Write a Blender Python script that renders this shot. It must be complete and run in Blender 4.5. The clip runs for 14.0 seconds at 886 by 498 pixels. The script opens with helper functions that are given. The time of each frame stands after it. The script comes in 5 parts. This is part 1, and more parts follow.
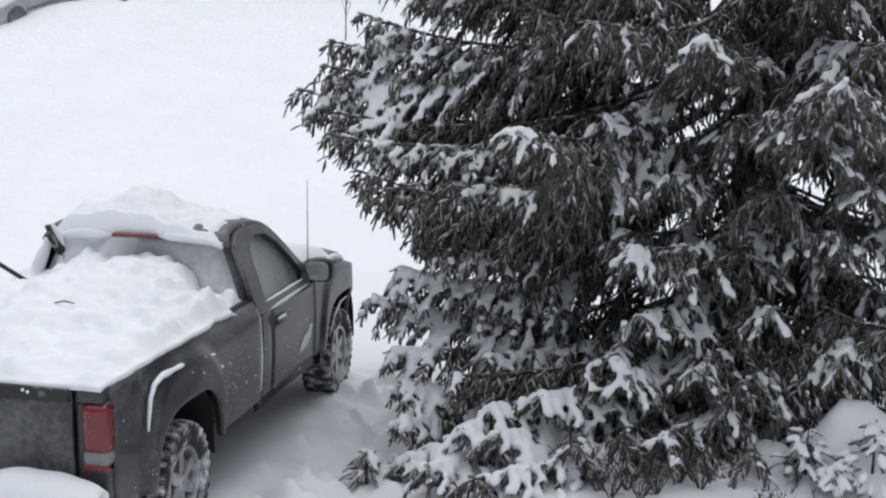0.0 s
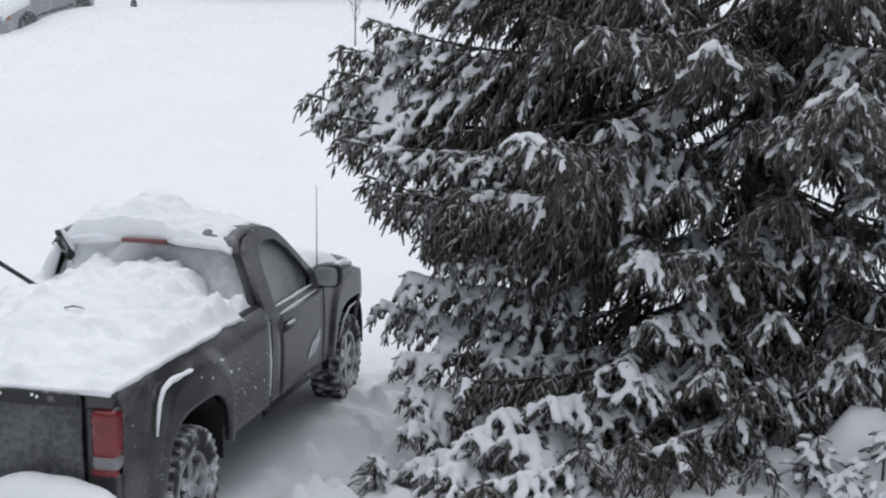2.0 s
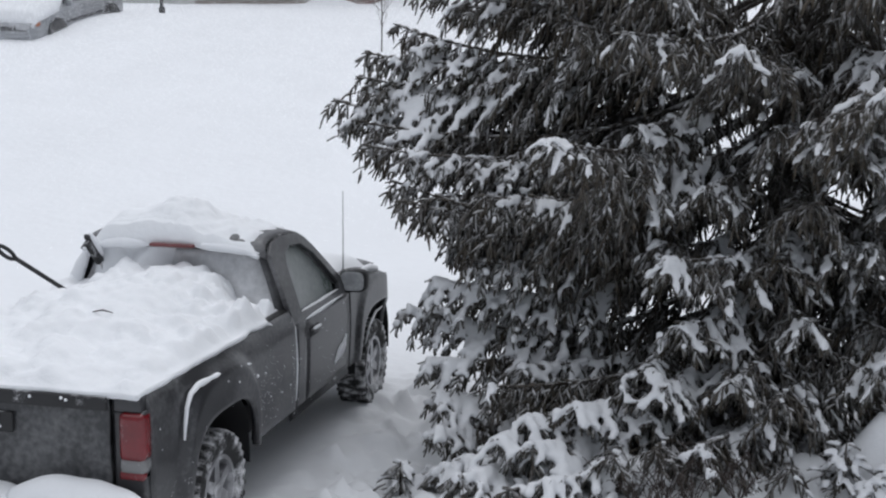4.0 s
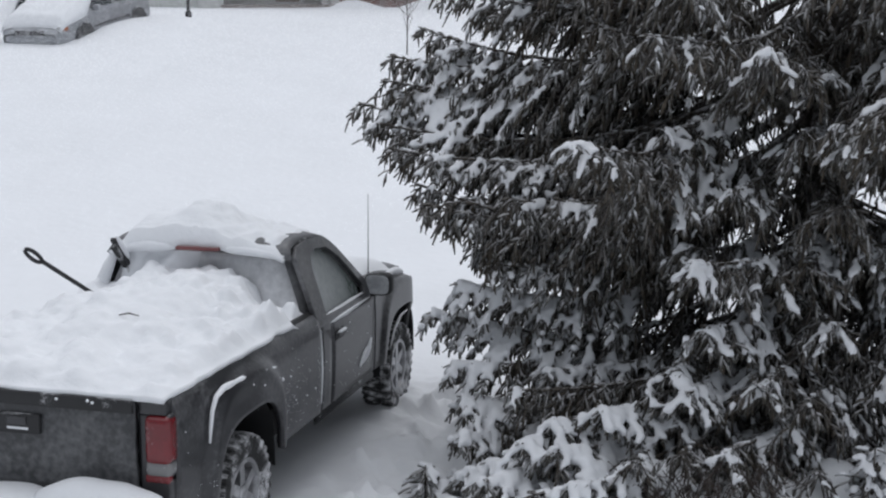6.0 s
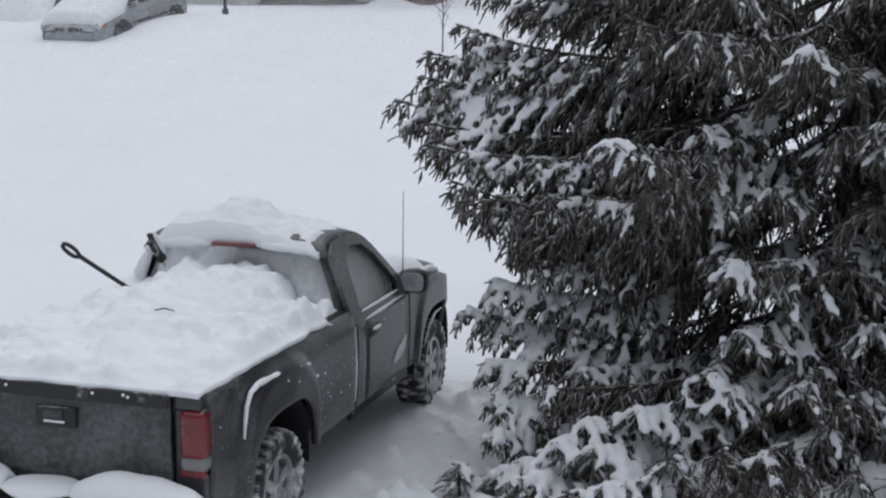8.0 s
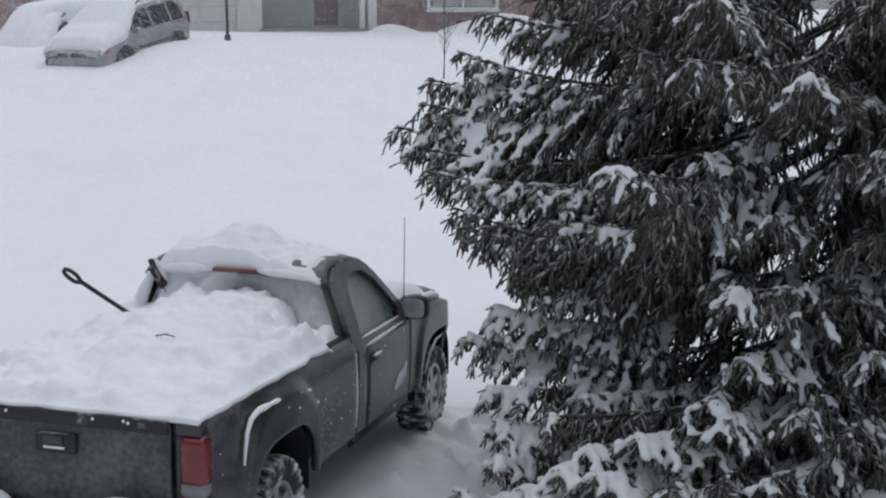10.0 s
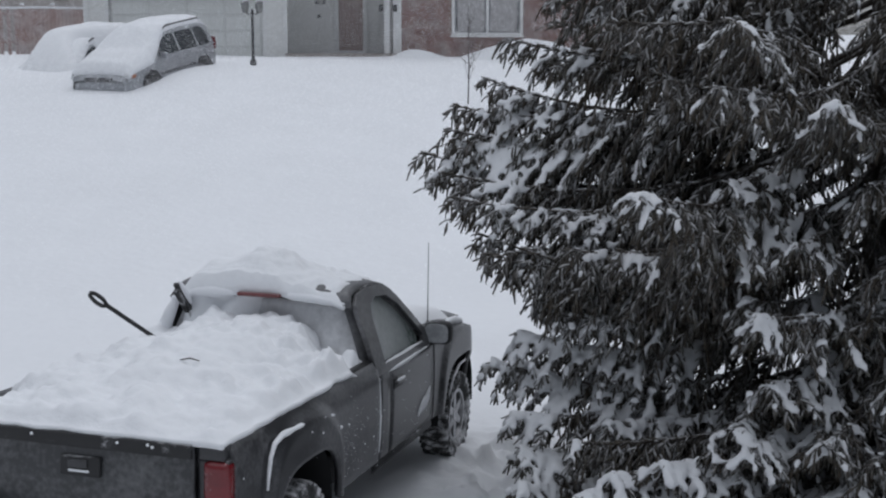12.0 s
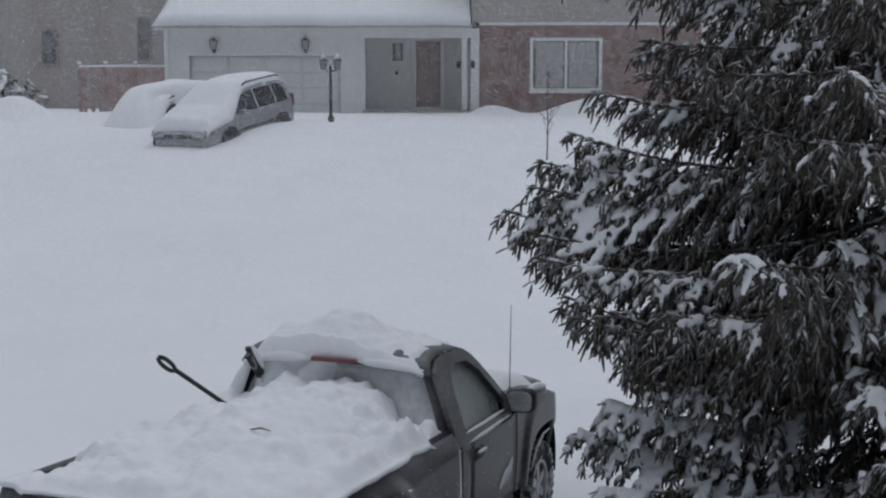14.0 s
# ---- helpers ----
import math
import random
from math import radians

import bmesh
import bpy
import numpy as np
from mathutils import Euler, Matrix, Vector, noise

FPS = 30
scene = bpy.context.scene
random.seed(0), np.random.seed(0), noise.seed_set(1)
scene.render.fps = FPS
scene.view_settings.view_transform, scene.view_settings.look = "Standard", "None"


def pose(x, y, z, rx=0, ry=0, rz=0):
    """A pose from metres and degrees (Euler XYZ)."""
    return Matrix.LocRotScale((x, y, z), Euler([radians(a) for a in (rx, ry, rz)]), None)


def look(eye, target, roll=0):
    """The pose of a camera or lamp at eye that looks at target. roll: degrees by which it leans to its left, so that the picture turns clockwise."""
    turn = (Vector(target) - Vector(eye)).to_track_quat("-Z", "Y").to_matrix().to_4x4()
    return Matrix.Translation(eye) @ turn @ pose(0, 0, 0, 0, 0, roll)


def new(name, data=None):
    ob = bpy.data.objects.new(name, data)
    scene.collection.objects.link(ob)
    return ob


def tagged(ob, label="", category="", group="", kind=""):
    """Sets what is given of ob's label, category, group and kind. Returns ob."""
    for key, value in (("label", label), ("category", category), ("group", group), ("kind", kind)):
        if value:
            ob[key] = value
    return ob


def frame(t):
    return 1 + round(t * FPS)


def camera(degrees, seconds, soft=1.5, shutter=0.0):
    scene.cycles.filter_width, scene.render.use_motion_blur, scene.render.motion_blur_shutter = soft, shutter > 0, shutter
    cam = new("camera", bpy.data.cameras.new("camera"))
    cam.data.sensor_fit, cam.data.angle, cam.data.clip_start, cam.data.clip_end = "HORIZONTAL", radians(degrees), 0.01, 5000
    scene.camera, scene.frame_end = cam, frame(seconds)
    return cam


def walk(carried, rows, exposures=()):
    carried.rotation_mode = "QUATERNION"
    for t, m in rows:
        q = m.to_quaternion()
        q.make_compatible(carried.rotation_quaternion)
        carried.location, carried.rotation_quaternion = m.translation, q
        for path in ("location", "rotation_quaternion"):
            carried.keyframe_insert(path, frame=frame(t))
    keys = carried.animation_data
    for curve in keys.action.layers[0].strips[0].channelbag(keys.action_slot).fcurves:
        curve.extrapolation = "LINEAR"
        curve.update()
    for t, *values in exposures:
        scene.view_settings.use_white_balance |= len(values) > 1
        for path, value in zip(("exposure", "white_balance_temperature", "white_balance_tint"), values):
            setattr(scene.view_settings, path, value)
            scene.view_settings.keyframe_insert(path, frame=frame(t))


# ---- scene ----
cam = camera(39.8, 14.0, soft=2.2)
PATH = [
    (0, (4.162, -5.726, 3.539), (3.764, -3.812, 3.117), 0.2),
    (0.5, (4.168, -5.73, 3.54), (3.768, -3.817, 3.116), 0.0),
    (1, (4.17, -5.741, 3.542), (3.767, -3.828, 3.119), 0.1),
    (1.5, (4.169, -5.733, 3.541), (3.761, -3.821, 3.119), 0.2),
    (2, (4.163, -5.725, 3.539), (3.75, -3.812, 3.126), 0.2),
    (2.5, (4.164, -5.732, 3.541), (3.742, -3.819, 3.141), 0.1),
    (3, (4.162, -5.735, 3.54), (3.729, -3.825, 3.134), 0.1),
    (5.5, (4.167, -5.731, 3.542), (3.683, -3.832, 3.141), -0.2),
    (6, (4.163, -5.722, 3.541), (3.668, -3.826, 3.141), -0.2),
    (6.5, (4.156, -5.722, 3.539), (3.642, -3.831, 3.14), -0.2),
    (7, (4.155, -5.708, 3.536), (3.627, -3.822, 3.132), -0.2),
    (7.5, (4.148, -5.706, 3.532), (3.61, -3.823, 3.128), -0.0),
    (8, (4.144, -5.696, 3.531), (3.596, -3.815, 3.128), -0.1),
    (10.5, (4.142, -5.7, 3.537), (3.59, -3.81, 3.189), 0.1),
    (11, (4.143, -5.703, 3.538), (3.59, -3.811, 3.2), 0.2),
    (11.5, (4.143, -5.705, 3.543), (3.587, -3.813, 3.211), 0.0),
    (12, (4.138, -5.705, 3.547), (3.548, -3.821, 3.224), 0.1),
    (12.5, (4.136, -5.699, 3.542), (3.516, -3.824, 3.227), 0.5),
    (13, (4.111, -5.649, 3.534), (3.444, -3.788, 3.231), 0.5),
    (13.5, (3.969, -5.388, 3.562), (3.291, -3.525, 3.297), 0.2),
    (14, (3.924, -5.257, 3.526), (3.214, -3.401, 3.293), -0.1),
]
EXPOSURES = [(0, 0.33, 6140, 10), (3, 0.19, 6090, 10), (5.5, 0.1, 6080, 10), (7.5, -0.04, 6030, 10), (11, -0.17, 5975, 10), (12.5, -0.32, 5930, 10), (14, -0.57, 5890, 10)]
walk(cam, [(t, look(e, a, r)) for t, e, a, r in PATH], EXPOSURES)

# ---- light ----
world = bpy.data.worlds.new("overcast_sky")
scene.world = world
world.use_nodes = True
wn, wl = world.node_tree.nodes, world.node_tree.links
sky = wn.new("ShaderNodeTexSky")
sky.sky_type, sky.sun_disc = "NISHITA", False
sky.sun_elevation, sky.sun_rotation = radians(62), radians(15)
sky.air_density, sky.dust_density = 1.0, 3.0
hsv = wn.new("ShaderNodeHueSaturation")
hsv.inputs["Saturation"].default_value = 0.22
wl.new(sky.outputs[0], hsv.inputs["Color"])
wl.new(hsv.outputs[0], wn["Background"].inputs["Color"])
wn["Background"].inputs["Strength"].default_value = 0.085
sun = new("sun", bpy.data.lights.new("sun", "SUN"))
sun.data.energy, sun.data.angle, sun.data.color = 1.25, radians(100), (1, 0.985, 0.965)
sun.matrix_world = look((0, 0, 30), (-0.4, 1.5, 0))

# ---- materials ----


def material(name, color, rough=0.7, metal=0.0, var=0.12, scale=6.0, bump=0.2, fine=60.0, coat=0.0, tint=None, dist=0.01):
    """A surface with variation at two scales."""
    m = bpy.data.materials.new(name)
    m.use_nodes = True
    n, l = m.node_tree.nodes, m.node_tree.links
    b = n["Principled BSDF"]
    b.inputs["Roughness"].default_value, b.inputs["Metallic"].default_value = rough, metal
    b.inputs["Coat Weight"].default_value = coat
    co = n.new("ShaderNodeTexCoord")
    big, small = n.new("ShaderNodeTexNoise"), n.new("ShaderNodeTexNoise")
    big.inputs["Scale"].default_value, small.inputs["Scale"].default_value = scale, fine
    big.inputs["Detail"].default_value = 5
    for k in (big, small):
        l.new(co.outputs["Object"], k.inputs["Vector"])
    add = n.new("ShaderNodeMath")
    add.operation = "MULTIPLY_ADD"
    add.inputs[1].default_value = 0.4
    l.new(small.outputs[0], add.inputs[0])
    l.new(big.outputs[0], add.inputs[2])
    ramp = n.new("ShaderNodeValToRGB")
    c = Vector(color[:3])
    d = Vector(tint[:3]) if tint else c * (1 + var)
    ramp.color_ramp.elements[0].position, ramp.color_ramp.elements[1].position = 0.45, 0.95
    ramp.color_ramp.elements[0].color = (*(c * (1 - var)), 1)
    ramp.color_ramp.elements[1].color = (*[min(v, 0.95) for v in d], 1)
    l.new(add.outputs[0], ramp.inputs[0])
    l.new(ramp.outputs[0], b.inputs["Base Color"])
    if bump:
        bp = n.new("ShaderNodeBump")
        bp.inputs["Strength"].default_value, bp.inputs["Distance"].default_value = bump, dist
        l.new(add.outputs[0], bp.inputs["Height"])
        l.new(bp.outputs[0], b.inputs["Normal"])
    return m


def dusted(m, amount=0.5, scale=9.0, up=0.0, white=0.8, fine=160.0, soft=0.25):
    """Wind-blown snow clinging in patches, or painted haze on far walls and darks; up: how much more on what faces the
    sky.
    """
    n, l = m.node_tree.nodes, m.node_tree.links
    b = n["Principled BSDF"]
    co = n.new("ShaderNodeTexCoord")
    a, c = n.new("ShaderNodeTexNoise"), n.new("ShaderNodeTexNoise")
    a.inputs["Scale"].default_value, c.inputs["Scale"].default_value = scale, fine
    a.inputs["Detail"].default_value = 6
    l.new(co.outputs["Object"], a.inputs["Vector"])
    l.new(co.outputs["Object"], c.inputs["Vector"])
    s1 = n.new("ShaderNodeMath")
    s1.operation = "MULTIPLY_ADD"
    s1.inputs[1].default_value = 0.45
    l.new(c.outputs[0], s1.inputs[0])
    l.new(a.outputs[0], s1.inputs[2])
    last = s1
    if up:
        g, sx = n.new("ShaderNodeNewGeometry"), n.new("ShaderNodeSeparateXYZ")
        l.new(g.outputs["Normal"], sx.inputs[0])
        s2 = n.new("ShaderNodeMath")
        s2.operation = "MULTIPLY_ADD"
        s2.inputs[1].default_value = up
        l.new(sx.outputs["Z"], s2.inputs[0])
        l.new(s1.outputs[0], s2.inputs[2])
        last = s2
    r = n.new("ShaderNodeMapRange")
    r.inputs["From Min"].default_value, r.inputs["From Max"].default_value = 1.0 - amount * 0.6, 1.0 + soft - amount * 0.6
    r.inputs["To Max"].default_value = 0.9
    l.new(last.outputs[0], r.inputs["Value"])
    mix = n.new("ShaderNodeMix")
    mix.data_type = "RGBA"
    old = b.inputs["Base Color"].links[0].from_socket
    l.new(r.outputs[0], mix.inputs["Factor"])
    l.new(old, mix.inputs[6])
    mix.inputs[7].default_value = (white, white, white * 1.02, 1)
    l.new(mix.outputs[2], b.inputs["Base Color"])
    ro = n.new("ShaderNodeMapRange")
    ro.inputs["To Min"].default_value, ro.inputs["To Max"].default_value = b.inputs["Roughness"].default_value, 0.9
    l.new(r.outputs[0], ro.inputs["Value"])
    l.new(ro.outputs[0], b.inputs["Roughness"])
    return m


SNOW = material("snow", (0.82, 0.83, 0.85), 0.9, var=0.03, scale=2.5, bump=0.35, fine=28, dist=0.03)
SNOW_FIELD = material("snow_field", (0.82, 0.83, 0.85), 0.92, var=0.025, scale=0.5, bump=0.3, fine=7, dist=0.05)
# frost on the black paint, with a grey haze veil mixed into its colour
PAINT = dusted(material("black_paint", (0.028, 0.028, 0.031), 0.38, var=0.2, scale=3, bump=0.03, coat=0.25), 0.57, 1.6, 0.10, 0.32, 30, 0.7)
PAINT_GATE = dusted(material("tailgate_paint", (0.026, 0.027, 0.030), 0.35, var=0.2, scale=3, bump=0.05, coat=0.2), 0.62, 1.2, 0.12, 0.34, 24, 0.7)
BLACK = dusted(material("black_plastic", (0.02, 0.02, 0.021), 0.6, var=0.2, bump=0.1), 0.15, 8, 0.2)
RUBBER = dusted(material("tyre_rubber", (0.022, 0.022, 0.022), 0.85, var=0.25, bump=0.3), 0.5, 10, 0.15)
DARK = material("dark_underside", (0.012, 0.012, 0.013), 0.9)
ALLOY = dusted(material("alloy", (0.35, 0.35, 0.36), 0.4, 0.8, var=0.2), 0.5, 12)
CHROME = material("chrome", (0.6, 0.6, 0.62), 0.15, 1.0, var=0.05, bump=0)
RED = dusted(material("red_lens", (0.15, 0.006, 0.010), 0.25, var=0.25, bump=0.05, coat=0.4), 0.22, 8, 0, 0.4, 60, 0.5)
CLEAR = dusted(material("clear_lens", (0.2, 0.2, 0.2), 0.15, var=0.1, bump=0.05), 0.3, 9)
FROST = dusted(material("frosted_glass", (0.36, 0.37, 0.38), 0.4, var=0.2, scale=4, bump=0.25, fine=80), 1.05, 1.8, 0.0, 0.80, 22, 0.5)
WINDOW = dusted(material("misted_side_glass", (0.17, 0.20, 0.19), 0.25, var=0.2, scale=3, bump=0), 0.75, 1.5, 0, 0.5, 20, 0.6)
# pale colour in place of the bright reflection in the mirror glass
MIRRORSHEEN = dusted(material("painted_mirror_sheen", (0.30, 0.31, 0.32), 0.3, var=0.2, scale=6, bump=0.1), 0.6, 6, 0, 0.6, 40, 0.5)
MIRROR = dusted(material("mirror_silver", (0.35, 0.36, 0.37), 0.22, 0.9, var=0.1, bump=0), 0.3, 5, 0, 0.6)
DARKGLASS = material("dark_glass", (0.03, 0.035, 0.04), 0.12, var=0.1, bump=0)
CABIN = material("cabin_grey", (0.10, 0.11, 0.11), 0.8)
BARK = dusted(material("spruce_bark", (0.06, 0.05, 0.043), 0.95, var=0.4, scale=14, bump=0.8, fine=90), 0.15, 7, 0.3)
TWIG = material("bare_twig", (0.07, 0.055, 0.05), 0.9, var=0.3, scale=20)

# ---- builders ----


def mesh_data(name, verts, faces, mat, smooth=True):
    me = bpy.data.meshes.new(name)
    me.from_pydata([tuple(v) for v in verts], [], [tuple(f) for f in faces])
    me.materials.append(mat)
    if smooth:
        me.polygons.foreach_set("use_smooth", [True] * len(me.polygons))
    me.update()
    return me


def part(name, geo, mat, parent=None, label="", smooth=True, thick=0.0, bevel=0.0):
    """Links one mesh, from (verts, faces) or a bmesh, under a thing or a part."""
    if isinstance(geo, bmesh.types.BMesh):
        me = bpy.data.meshes.new(name)
        bmesh.ops.recalc_face_normals(geo, faces=geo.faces)
        geo.to_mesh(me)
        geo.free()
        me.materials.append(mat)
        if smooth:
            me.polygons.foreach_set("use_smooth", [True] * len(me.polygons))
    else:
        me = mesh_data(name, geo[0], geo[1], mat, smooth)
    ob = new(name, me)
    if parent:
        ob.parent = parent
    if label:
        tagged(ob, label)
    if thick:
        k = ob.modifiers.new("thickness", "SOLIDIFY")
        k.thickness, k.offset = thick, -1
    if bevel:
        k = ob.modifiers.new("edge", "BEVEL")
        k.width, k.segments, k.limit_method = bevel, 2, "ANGLE"
    return ob


def thing(name, label, category, m=None, group="", kind=""):
    ob = tagged(new(name), label, category, group, kind)
    if m:
        ob.matrix_world = m
    return ob


def box(x0, x1, y0, y1, z0, z1, bevel=0.0, seg=2):
    bm = bmesh.new()
    bmesh.ops.create_cube(bm, size=1)
    for v in bm.verts:
        v.co = ((x0 + x1) / 2 + v.co.x * (x1 - x0), (y0 + y1) / 2 + v.co.y * (y1 - y0), (z0 + z1) / 2 + v.co.z * (z1 - z0))
    if bevel:
        bmesh.ops.bevel(bm, geom=bm.edges[:], offset=bevel, segments=seg, affect="EDGES", profile=0.6)
    return bm


def grid(nu, nv, f):
    """A sheet f(u, v) -> point, u and v from 0 to 1."""
    vs = [f(i / nu, j / nv) for i in range(nu + 1) for j in range(nv + 1)]
    fs = [(i * (nv + 1) + j, (i + 1) * (nv + 1) + j, (i + 1) * (nv + 1) + j + 1, i * (nv + 1) + j + 1) for i in range(nu) for j in range(nv)]
    return vs, fs


def extrude(profile, axis, a, b):
    """A polygon in the two other axes, from a to b along axis."""
    vs = []
    for k in (a, b):
        for p, q in profile:
            vs.append((k, p, q) if axis == 0 else (p, k, q) if axis == 1 else (p, q, k))
    n = len(profile)
    return vs, [tuple(range(n))[::-1], tuple(range(n, 2 * n))] + [(i, (i + 1) % n, n + (i + 1) % n, n + i) for i in range(n)]


def lathe(profile, n=32, axis=0):
    """A closed profile of (along, radius) turned round the x axis."""
    vs, m = [], len(profile)
    for i in range(n):
        a = 2 * math.pi * i / n
        for p, r in profile:
            vs.append((p, r * math.cos(a), r * math.sin(a)) if axis == 0 else (r * math.cos(a), r * math.sin(a), p))
    return vs, [(i * m + j, ((i + 1) % n) * m + j, ((i + 1) % n) * m + (j + 1) % m, i * m + (j + 1) % m) for i in range(n) for j in range(m)]


def tube(points, radii, n=6):
    vs, fs = [], []
    pts = [Vector(p) for p in points]
    for i, p in enumerate(pts):
        d = (pts[min(i + 1, len(pts) - 1)] - pts[max(i - 1, 0)]).normalized()
        a = d.cross(Vector((0.3, 0.2, 0.93))).normalized()
        b = d.cross(a)
        r = radii[i] if hasattr(radii, "__len__") else radii
        vs += [p + (a * math.cos(2 * math.pi * k / n) + b * math.sin(2 * math.pi * k / n)) * r for k in range(n)]
    for i in range(len(pts) - 1):
        fs += [(i * n + k, i * n + (k + 1) % n, (i + 1) * n + (k + 1) % n, (i + 1) * n + k) for k in range(n)]
    fs += [tuple(range(n))[::-1], tuple(range((len(pts) - 1) * n, len(pts) * n))]
    return vs, fs


def join(*geos):
    vs, fs = [], []
    for g in geos:
        o = len(vs)
        vs += list(g[0])
        fs += [tuple(i + o for i in f) for f in g[1]]
    return vs, fs


def bump_noise(x, y, z=0.0, s=1.0):
    return noise.noise(Vector((x * s, y * s, z)))


def smooth01(t):
    t = max(0.0, min(1.0, t))
    return t * t * (3 - 2 * t)


# ---- ground ----
# depth u runs from the window across the street to the house opposite, s along its front
EYE = Vector((3.98, -5.34))
DEEP, SIDE = Vector((-0.3597, 0.9331)), Vector((0.9331, 0.3597))


def us(x, y):
    p = Vector((x, y)) - EYE
    return p.dot(DEEP), p.dot(SIDE)


def place(u, s):
    p = EYE + DEEP * u + SIDE * s
    return p.x, p.y


U = [-200, 12, 14, 20, 26, 32.4, 34.6, 36.5, 39, 60, 120, 900]
Z = [0, 0, -0.12, 0.62, 1.46, 2.40, 2.78, 3.08, 3.28, 3.45, 5, 5]


def ground_z(x, y):
    u, s = us(x, y)
    near = -0.0437 * max(-12, min(y, 8))
    w = smooth01((u - 11) / 4)
    far = sum(np.interp(u + k, U, Z) for k in (-2, -1, 0, 1, 2)) / 5
    z = near * (1 - w) + far * w if u < 15 else far
    fade = 1.0 if u < 60 else 0.3
    z += fade * (0.05 * bump_noise(x, y, 3, 0.35) + 0.02 * bump_noise(x, y, 7, 1.3))
    z += 0.34 * math.exp(-((x + 13.2) / 2.2) ** 2 - ((y - 24.2) / 3.2) ** 2)
    # bank under the spruce, trodden strip beside the truck
    if u < 16:
        z += 0.22 * smooth01((x - 2.0) / 1.2) * smooth01((7 - y) / 3)
        strip = math.exp(-((x - 1.6) / 0.65) ** 4) * smooth01((y + 1) / 1.5) * smooth01((6.2 - y) / 1.5)
        z += strip * (0.14 * bump_noise(x, y, 11, 2.4) + 0.26 * abs(bump_noise(x, y, 5, 4.2)) + 0.13 * abs(bump_noise(x, y, 8, 6.0)) + 0.07 * abs(bump_noise(x, y, 4, 11.0)) - 0.13)
        for ax in (1.27, 4.80):
            for wx in (-0.9, 0.95):
                z += 0.09 * math.exp(-((x - wx) / 0.3) ** 2 - ((y - ax) / 0.42) ** 2)
        z += 0.13 * math.exp(-((x - 1.5) / 0.22) ** 2 - ((y - 5.5) / 0.6) ** 2)
    return z


def build_ground():
    near_u = list(np.arange(3, 16, 0.065)) + list(np.arange(16, 48, 0.5))
    us_ = [-600, -200, -60, -20, -6, 0] + near_u + [50, 55, 60, 80, 120, 200, 400, 800]
    ss_ = [-600, -200, -80, -40] + list(np.arange(-26, -6, 0.5)) + list(np.arange(-6, 5, 0.065)) + list(np.arange(5, 26, 0.5)) + [40, 80, 200, 600]
    nv = len(ss_)
    vs = []
    for u in us_:
        for s in ss_:
            x, y = place(u, s)
            vs.append((x, y, ground_z(x, y)))
    fs = [(i * nv + j, i * nv + j + 1, (i + 1) * nv + j + 1, (i + 1) * nv + j) for i in range(len(us_) - 1) for j in range(nv - 1)]
    return tagged(part("ground", (vs, [f[::-1] for f in fs]), SNOW_FIELD), "deep wind-smoothed snow covering the yards and street", "snow", kind="structure")


build_ground()

# ---- pickup truck ----
# its own frame: x right, y forward from the rear bumper, z up from the ground
TRUCK = pose(0, 0, 0, -2.5)
REAR, FRONT = 1.27, 4.80


def arch(y, axle, r=0.53, base=0.55, zc=0.42, rise=0.565):
    """Lower edge of the body: a wheel opening with squared shoulders."""
    d = abs(y - axle)
    return max(base, zc + rise * (1 - (d / r) ** 3.2) ** (1 / 3.2)) if d < r else base


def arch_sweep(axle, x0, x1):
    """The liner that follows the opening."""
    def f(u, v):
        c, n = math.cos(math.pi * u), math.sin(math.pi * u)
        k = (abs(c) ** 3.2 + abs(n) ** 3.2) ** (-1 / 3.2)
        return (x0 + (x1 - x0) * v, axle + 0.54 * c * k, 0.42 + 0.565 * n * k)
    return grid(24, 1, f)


def flare(y, z, axle):
    d = ((1.33 * abs(y - axle)) ** 3 + abs(z - 0.42) ** 3) ** (1 / 3)
    k = 0.055 if axle < 3 else 0.038 * smooth01((5.42 - y) / 0.35)
    return k * smooth01((0.88 - d) / 0.10) * smooth01((d - 0.3) / 0.1)


def side_x(z):
    """Half width of the body at height z: a belt crease, a slight tuck below."""
    return 0.985 + 0.018 * math.sin((z - 0.5) / 0.85 * math.pi) - 0.05 * smooth01((z - 1.22) / 0.14)


def body_sheet(y0, y1, low, top, axle=None, sign=1, n=40, m=12):
    def f(u, v):
        y = y0 + (y1 - y0) * u
        z = low(y) + (top(y) - low(y)) * v
        x = side_x(z) + (flare(y, z, axle) if axle else 0) - 0.20 * max(0, (y - 4.95) / 0.55) ** 2.2
        return (sign * x, y, z)
    return grid(n, m, f)


def rounded(c, r, e=0.55, n=24, m=14):
    """A rounded block: a superellipsoid about c with half sizes r."""
    def p(v):
        return math.copysign(abs(v) ** e, v)
    vs, fs = [], []
    for i in range(m + 1):
        b = -math.pi / 2 + math.pi * i / m
        for j in range(n):
            a = 2 * math.pi * j / n
            vs.append((c[0] + r[0] * p(math.cos(b)) * p(math.cos(a)), c[1] + r[1] * p(math.cos(b)) * p(math.sin(a)), c[2] + r[2] * p(math.sin(b))))
    for i in range(m):
        fs += [(i * n + j, i * n + (j + 1) % n, (i + 1) * n + (j + 1) % n, (i + 1) * n + j) for j in range(n)]
    return vs, fs


def roof_edge(y):
    """Height of the cab's roof where it meets the door frames."""
    return float(np.interp(y, [2.66, 2.69, 2.74, 2.84, 2.96, 3.08, 3.22, 3.36, 3.50, 3.62, 3.9], [1.66, 1.73, 1.785, 1.812, 1.822, 1.822, 1.815, 1.80, 1.74, 1.65, 1.40]))


def cab_x(z):
    return 0.955 - 0.24 * ((z - 1.2) / 0.62) ** 1.15 if z > 1.2 else 0.955


